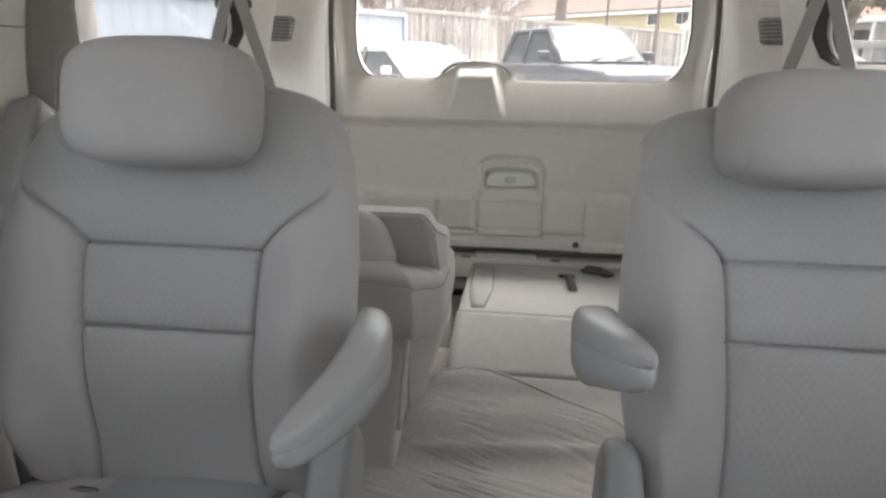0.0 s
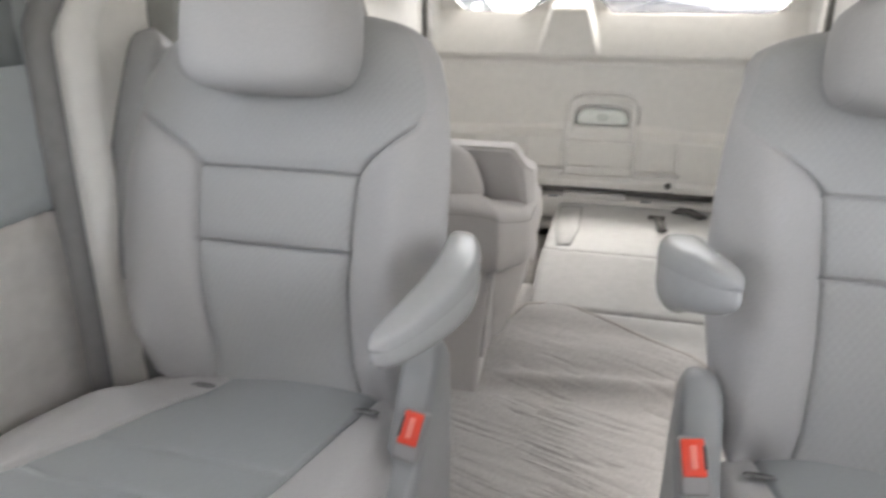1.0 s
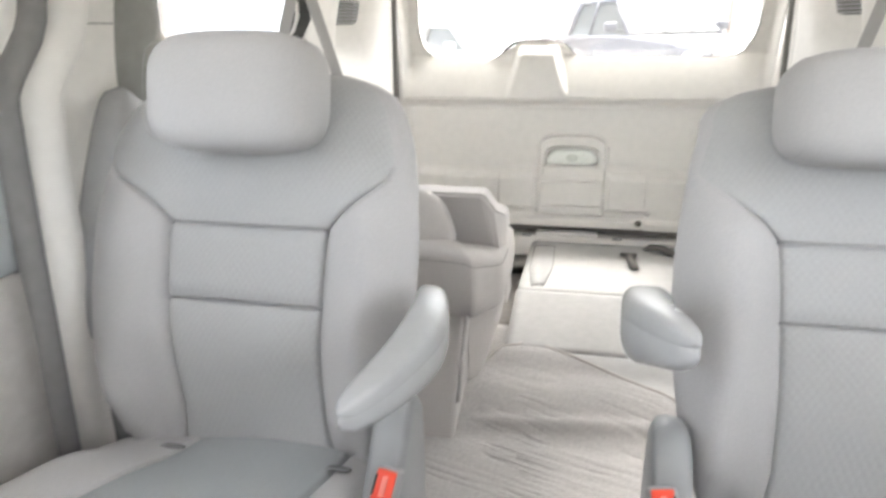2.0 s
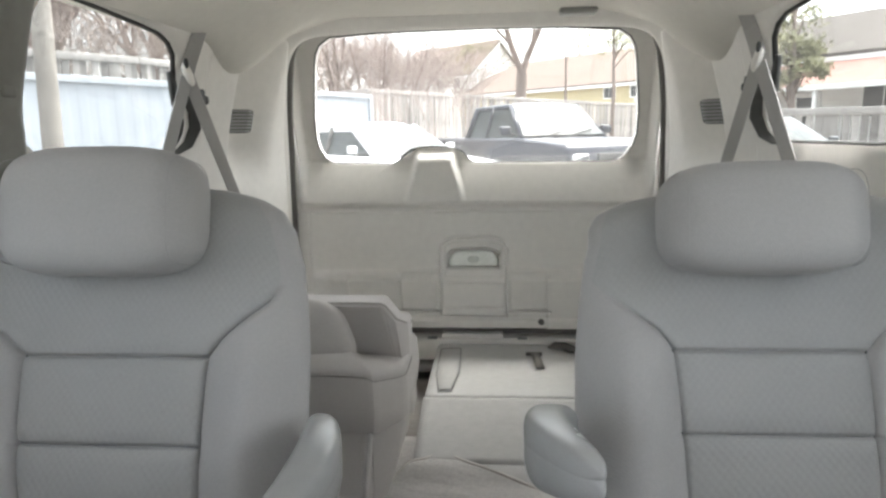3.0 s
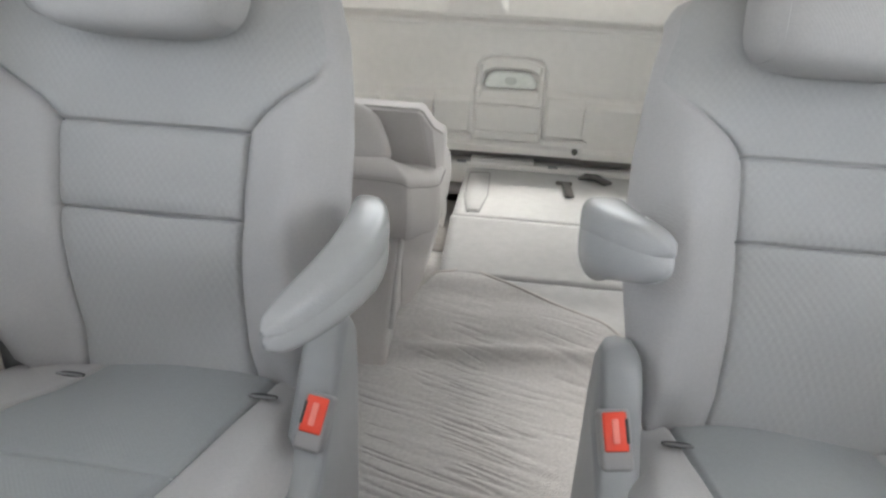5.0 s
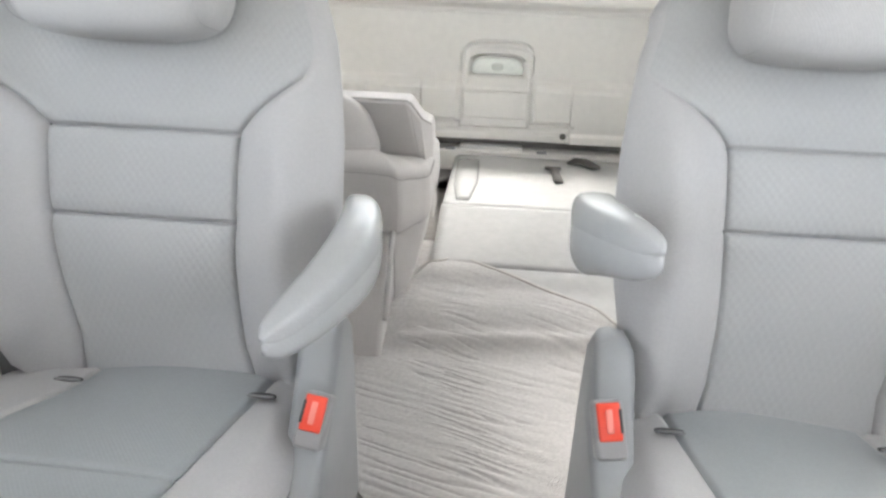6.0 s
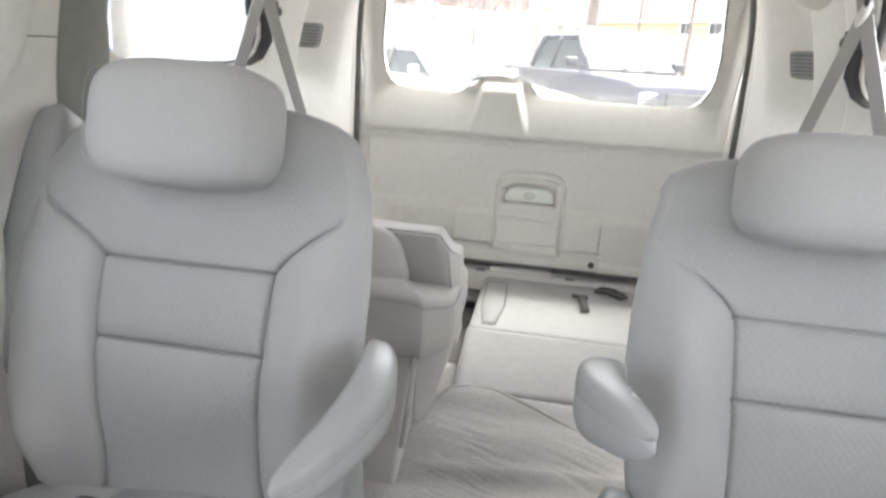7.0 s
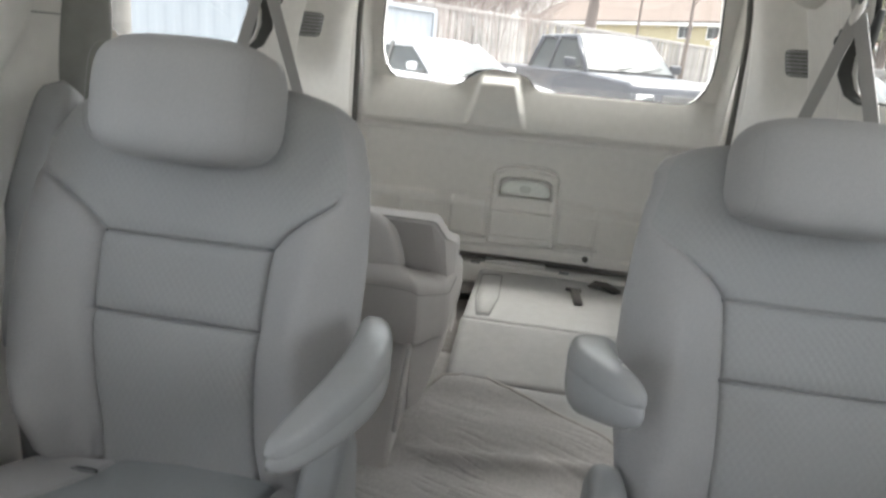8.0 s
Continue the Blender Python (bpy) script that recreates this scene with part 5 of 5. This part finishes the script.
vehicle("silver_car", (3.72, 9.9, GROUND), radians(25), "silver car parked before the low fence", shade("silver_car_paint", (0.09, 0.095, 0.10), 0.3, spread=0.03, bump=0), SEDAN, [(-0.95, 0.98, 0.76), (-0.2, 1.44, 0.60), (0.75, 1.44, 0.60), (1.45, 1.0, 0.74)], 1.8, 0.33)


def house(name, at, yaw, w, d, eave, ridge, wall, roof, label, windows, over=0.4, hip=0.0):
    """A plain house with its ridge along x, hipped at its low-x end; its front is local -y. windows: (x, z, half width, half height)."""
    h = thing(name, at, label, "house")
    m = Matrix.Translation(at) @ Matrix.Rotation(yaw, 4, "Z")
    gable = [(-d / 2, 0), (d / 2, 0), (d / 2, eave), (0, ridge), (-d / 2, eave)]
    ends = [(-w / 2, [(y, min(z, eave)) for y, z in gable]), (-w / 2 + hip, gable)] if hip else [(-w / 2, gable)]
    part("wall", moved(loft([[(x, y, z - 0.02) for y, z in ring] for x, ring in ends + [(w / 2, gable)]]), m), wall, h, smooth=False)
    e = over / (d / 2) * (ridge - eave)
    for s in (-1, 1):
        quad = [(s * (d / 2 + over), eave - e), (0, ridge), (0, ridge + 0.14), (s * (d / 2 + over), eave - e + 0.14)]
        low = [(-w / 2 - 0.3 + (hip if y == 0 else 0.0), y, z + 0.02) for y, z in quad]
        part("roof", moved(loft([low, [(w / 2 + 0.3, y, z + 0.02) for y, z in quad]]), m), roof, h, smooth=False)
        part("fascia", moved(rbox(-w / 2 - 0.3, w / 2 + 0.3, s * (d / 2 + over) - 0.03, s * (d / 2 + over) + 0.03, eave - e - 0.14, eave - e + 0.05, 0.0), m), TRIM_WHITE, h, smooth=False)
        part("bargeboard", moved(loft([[(x, y, z - 0.16) for y, z in quad] for x in (w / 2 + 0.31, w / 2 + 0.36)]), m), TRIM_WHITE, h, smooth=False)
    if hip:
        tri = [(-w / 2 - 0.3, -d / 2 - over, eave - e + 0.16), (-w / 2 - 0.3, d / 2 + over, eave - e + 0.16), (-w / 2 - 0.3 + hip, 0, ridge + 0.16)]
        part("roof", moved(loft([tri, [(x, y, z - 0.10) for x, y, z in tri]]), m), roof, h, smooth=False)
    for x, z, hw, hh in windows:
        fr = part("window", moved(rbox(x - hw - 0.08, x + hw + 0.08, -d / 2 - 0.05, -d / 2 + 0.02, z - hh - 0.08, z + hh + 0.08, 0.01), m), TRIM_WHITE, h, smooth=False)
        for q in (-1, 1):
            part("pane", moved(rbox(x + q * hw / 2 - hw / 2 + 0.02, x + q * hw / 2 + hw / 2 - 0.02, -d / 2 - 0.065, -d / 2 - 0.04, z - hh, z + hh, 0.0), m), WINDOW_DARK, fr, smooth=False)
    return h


house("white_house", (-3.64, 64.6, 0.2), radians(-40), 10.5, 7.5, 5.7, 8.64, SIDING_WHITE, SHINGLE, "white house with a brown gable roof beyond the fence", [(1.5, 5.0, 0.4, 0.55), (3.6, 5.0, 0.4, 0.55), (-1.9, 5.0, 0.4, 0.55)])
house("yellow_house", (9.4, 51.6, 0.3), radians(-47.6), 29.4, 9.0, 3.7, 6.2, SIDING_YELLOW, SHINGLE, "low yellow house with a long brown hipped roof", [(2.8, 2.95, 0.45, 0.33), (5.0, 2.95, 0.45, 0.33), (8.2, 2.95, 0.45, 0.33)], hip=4.5)
rh = house("awning_house", (13.6, 23.6, GROUND), radians(-58), 14.0, 7.0, 3.45, 5.0, SIDING_WHITE, SHINGLE_GREY, "pale house with a long salmon awning", [(-3.9, 1.95, 0.75, 0.45), (1.6, 2.0, 0.6, 0.5), (4.5, 2.0, 0.6, 0.5)])
hm = Matrix.Translation((13.6, 23.6, GROUND)) @ Matrix.Rotation(radians(-58), 4, "Z")
part("awning", moved(loft([[(x, -3.52, 3.40), (x, -3.52, 3.46), (x, -5.0, 2.44), (x, -5.0, 2.36)] for x in (-7.0, 7.0)]), hm), AWNING, rh, "salmon metal awning", smooth=False)
part("awning_edge", moved(rbox(-7.0, 7.0, -5.06, -4.98, 2.30, 2.44, 0.01), hm), TRIM_WHITE, rh, smooth=False)
for k in (-6.8, -3.0, -1.9, 0.4, 3.2, 6.8):
    part("porch_post", moved(rbox(k - 0.05, k + 0.05, -5.0, -4.9, 0.0, 2.34, 0.01), hm), TRIM_WHITE, rh, smooth=False)
dr = part("door", moved(rbox(-1.2, -0.3, -3.58, -3.5, 0.2, 2.3, 0.01), hm), TRIM_WHITE, rh, "white porch door", smooth=False)
part("pane", moved(rbox(-1.08, -0.42, -3.60, -3.57, 1.3, 2.15, 0.0), hm), WINDOW_DARK, dr, smooth=False)

# utility pole near the van
pole = part("utility_pole", tube([(-3.50, 5.0, GROUND - 0.1), (-3.48, 5.0, 0.9), (-3.45, 5.0, 1.76), (-3.42, 5.0, 2.6), (-3.28, 5.0, 7.5)], [0.082, 0.078, 0.074, 0.074, 0.065], 14), shade("old_pole_wood", (0.27, 0.25, 0.23), 0.9, spread=0.3, scale=22, bump=0.6, fine=70, spec=0.1))
tagged(pole, "weathered wooden pole standing before the container", "pole")


def bare_tree(at, height, trunk_r, seed, label, lean=0.0, forks=4, depth=5, start=0.3, spread=0.55):
    """A leafless tree: tapered trunk, limbs that fork, fine twigs."""
    rng = random.Random(seed)
    t = thing("tree", at, label, "tree", "bare trees")
    verts_t, faces_t, verts_f, faces_f = [], [], [], []

    def rod(a, b, ra, rb, fine):
        V, F = (verts_f, faces_f) if fine else (verts_t, faces_t)
        n = 3 if fine else 7
        d = (b - a).normalized()
        u = d.orthogonal().normalized()
        w = d.cross(u)
        k0 = len(V)
        for p, r in ((a, ra), (b, rb)):
            V.extend(p + (u * math.cos(q) + w * math.sin(q)) * r for q in (2 * math.pi * j / n for j in range(n)))
        F.extend((k0 + j, k0 + (j + 1) % n, k0 + n + (j + 1) % n, k0 + n + j) for j in range(n))

    def grow(a, d, length, r, level):
        segs = 3
        p, q = a, d
        for k in range(segs):
            q = (q + Vector((rng.uniform(-1, 1), rng.uniform(-1, 1), rng.uniform(-0.3, 0.7))) * 0.16).normalized()
            e = p + q * (length / segs)
            rod(p, e, r * (1 - 0.2 * k / segs), r * (1 - 0.2 * (k + 1) / segs), r < 0.018)
            p = e
            if level < depth and k > 0:
                for _ in range(rng.choice((1, 1, 2))):
                    off = Vector((rng.uniform(-1, 1), rng.uniform(-1, 1), rng.uniform(-0.1, 0.8))).normalized()
                    grow(p, (q * (1 - spread) + off * spread).normalized(), length * rng.uniform(0.55, 0.8), r * rng.uniform(0.4, 0.6), level + 1)
        if level < depth:
            grow(p, q, length * 0.75, r * 0.75, level + 1)

    base = Vector(at)
    top = base + Vector((lean, 0, height * start))
    for k in range(4):
        rod(base.lerp(top, k / 4), base.lerp(top, (k + 1) / 4), trunk_r * (1.25 - 0.08 * k), trunk_r * (1.17 - 0.08 * k), False)
    for k in range(forks):
        a = 2 * math.pi * (k + rng.random() * 0.5) / forks
        grow(top, Vector((math.cos(a) * 0.4, math.sin(a) * 0.4, 1)).normalized(), height * 0.28, trunk_r * 0.62, 1)
    part("trunk", mesh_of(verts_t, faces_t), BARK, t)
    if faces_f:
        part("twigs", mesh_of(verts_f, faces_f), TWIG, t)
    return t


bare_tree((1.35, 36.0, 0.3), 8.5, 0.30, 3, "bare forked tree behind the fence", lean=0.15, forks=2, depth=4, start=0.42, spread=0.4)
bare_tree((3.9, 36.5, 0.3), 8.0, 0.07, 5, "thin bare tree behind the fence", forks=2, depth=3, start=0.5)
for k, (x, y, hgt, r) in enumerate([(-4.6, 25.0, 4.6, 0.07), (-3.2, 25.5, 4.8, 0.06), (-6.2, 26.0, 5.5, 0.09), (-2.0, 27.6, 4.4, 0.06), (-5.4, 29.0, 6.0, 0.10), (-4.0, 27.0, 5.2, 0.07), (-6.9, 28.0, 6.2, 0.08), (-2.9, 29.5, 5.0, 0.06)]):
    bare_tree((x, y, 0.3), hgt, r, 20 + k, "reddish leafless shrub behind the fence", forks=5, depth=5, start=0.12, spread=0.6)
for k, (x, y, hgt, r) in enumerate([(-14.5, 20.0, 9.0, 0.42), (-12.0, 22.5, 8.5, 0.22), (-17.0, 21.0, 9.0, 0.25), (-10.0, 24.0, 8.0, 0.16), (-9.2, 20.0, 6.0, 0.10), (-13.2, 18.5, 6.0, 0.10)]):
    bare_tree((x, y, 0.3), hgt, r, 40 + k, "bare winter tree behind the container", forks=4, depth=5, start=0.22, spread=0.55)

for k, (x, y, hgt) in enumerate([(-16.0, 14.5, 6.5), (-14.0, 16.5, 6.0), (-12.0, 18.0, 6.0), (-10.4, 17.6, 5.0), (-9.0, 18.5, 5.0), (-15.0, 18.5, 7.0), (-11.0, 20.5, 6.5), (-17.5, 17.0, 7.0), (-12.5, 15.2, 5.0), (-8.2, 22.5, 5.5), (-9.5, 27.0, 7.0), (-7.8, 31.0, 7.0)]):
    bare_tree((x, y, 0.3), hgt, 0.05, 80 + k, "thicket of leafless shrubs behind the container", forks=6, depth=5, start=0.10, spread=0.6)

for k, (x, y, hgt) in enumerate([(-3.7, 18.6, 3.4), (-2.9, 19.6, 3.6), (-1.9, 21.6, 3.6), (-3.2, 17.6, 2.6), (-0.9, 23.6, 3.2)]):
    bare_tree((x, y, ground_z(x, y) - 0.05), hgt, 0.022, 120 + k, "spindly leafless shrub before the fence", forks=5, depth=4, start=0.06, spread=0.4)


def leafy(at, size, seed, label, stem, count=2600, name="tree", low=0.0):
    """An evergreen with a stem and a loose crown of single leaves."""
    rng = random.Random(seed)
    t = thing(name, at, label, "tree")
    base = Vector(at)
    part("trunk", tube([base, base + Vector((0.05, 0, stem * 0.6)), base + Vector((-0.05, 0, stem + size[2]))], [0.12, 0.09, 0.03], 8), BARK, t)
    clumps = []
    for k in range(26):
        clumps.append((base + Vector((rng.gauss(0, 0.45) * size[0], rng.gauss(0, 0.45) * size[1], stem + rng.uniform(low, 1) * size[2])), rng.uniform(0.16, 0.34) * size[0]))
    verts, faces = [], []
    for c, r in clumps:
        b = Vector((base.x, base.y, c.z - 0.3))
        for _ in range(count // 26):
            p = c + Vector((rng.gauss(0, 1), rng.gauss(0, 1), rng.gauss(0, 0.8))) * r * 0.55
            u = Vector((rng.uniform(-1, 1), rng.uniform(-1, 1), rng.uniform(-1, 1))).normalized() * 0.075
            w = u.orthogonal().normalized() * 0.035
            k0 = len(verts)
            verts += [p - u, p + w, p + u, p - w]
            faces.append((k0, k0 + 1, k0 + 2, k0 + 3))
    part("crown", mesh_of(verts, faces), LEAF, t, smooth=False)
    limbs = bmesh.new()
    for c, r in clumps[:14]:
        seg = tube([Vector((base.x, base.y, max(base.z + stem * 0.4, c.z - 0.7))), (Vector((base.x, base.y, c.z)) + c) / 2, c], [0.03, 0.02, 0.008], 5)
        me = bpy.data.meshes.new("limb_tmp")
        seg.to_mesh(me)
        seg.free()
        limbs.from_mesh(me)
        bpy.data.meshes.remove(me)
    part("limbs", limbs, BARK, t)
    return t


leafy((6.75, 15.6, GROUND), (0.95, 0.9, 1.9), 8, "small broadleaf evergreen before the awning house", 2.5, 3000, low=-0.2)
leafy((5.9, 33.5, 0.3), (1.5, 1.5, 1.8), 31, "thin broadleaf tree behind the fence", 4.1, 1400)
for k, (x, y) in enumerate(((-2.5, 60.0), (0.3, 62.0), (7.5, 60.0))):
    leafy((x, y, 0.3), (2.6, 2.6, 4.6), 60 + k, "distant dark evergreen behind the roofs", 5.0, 1800)
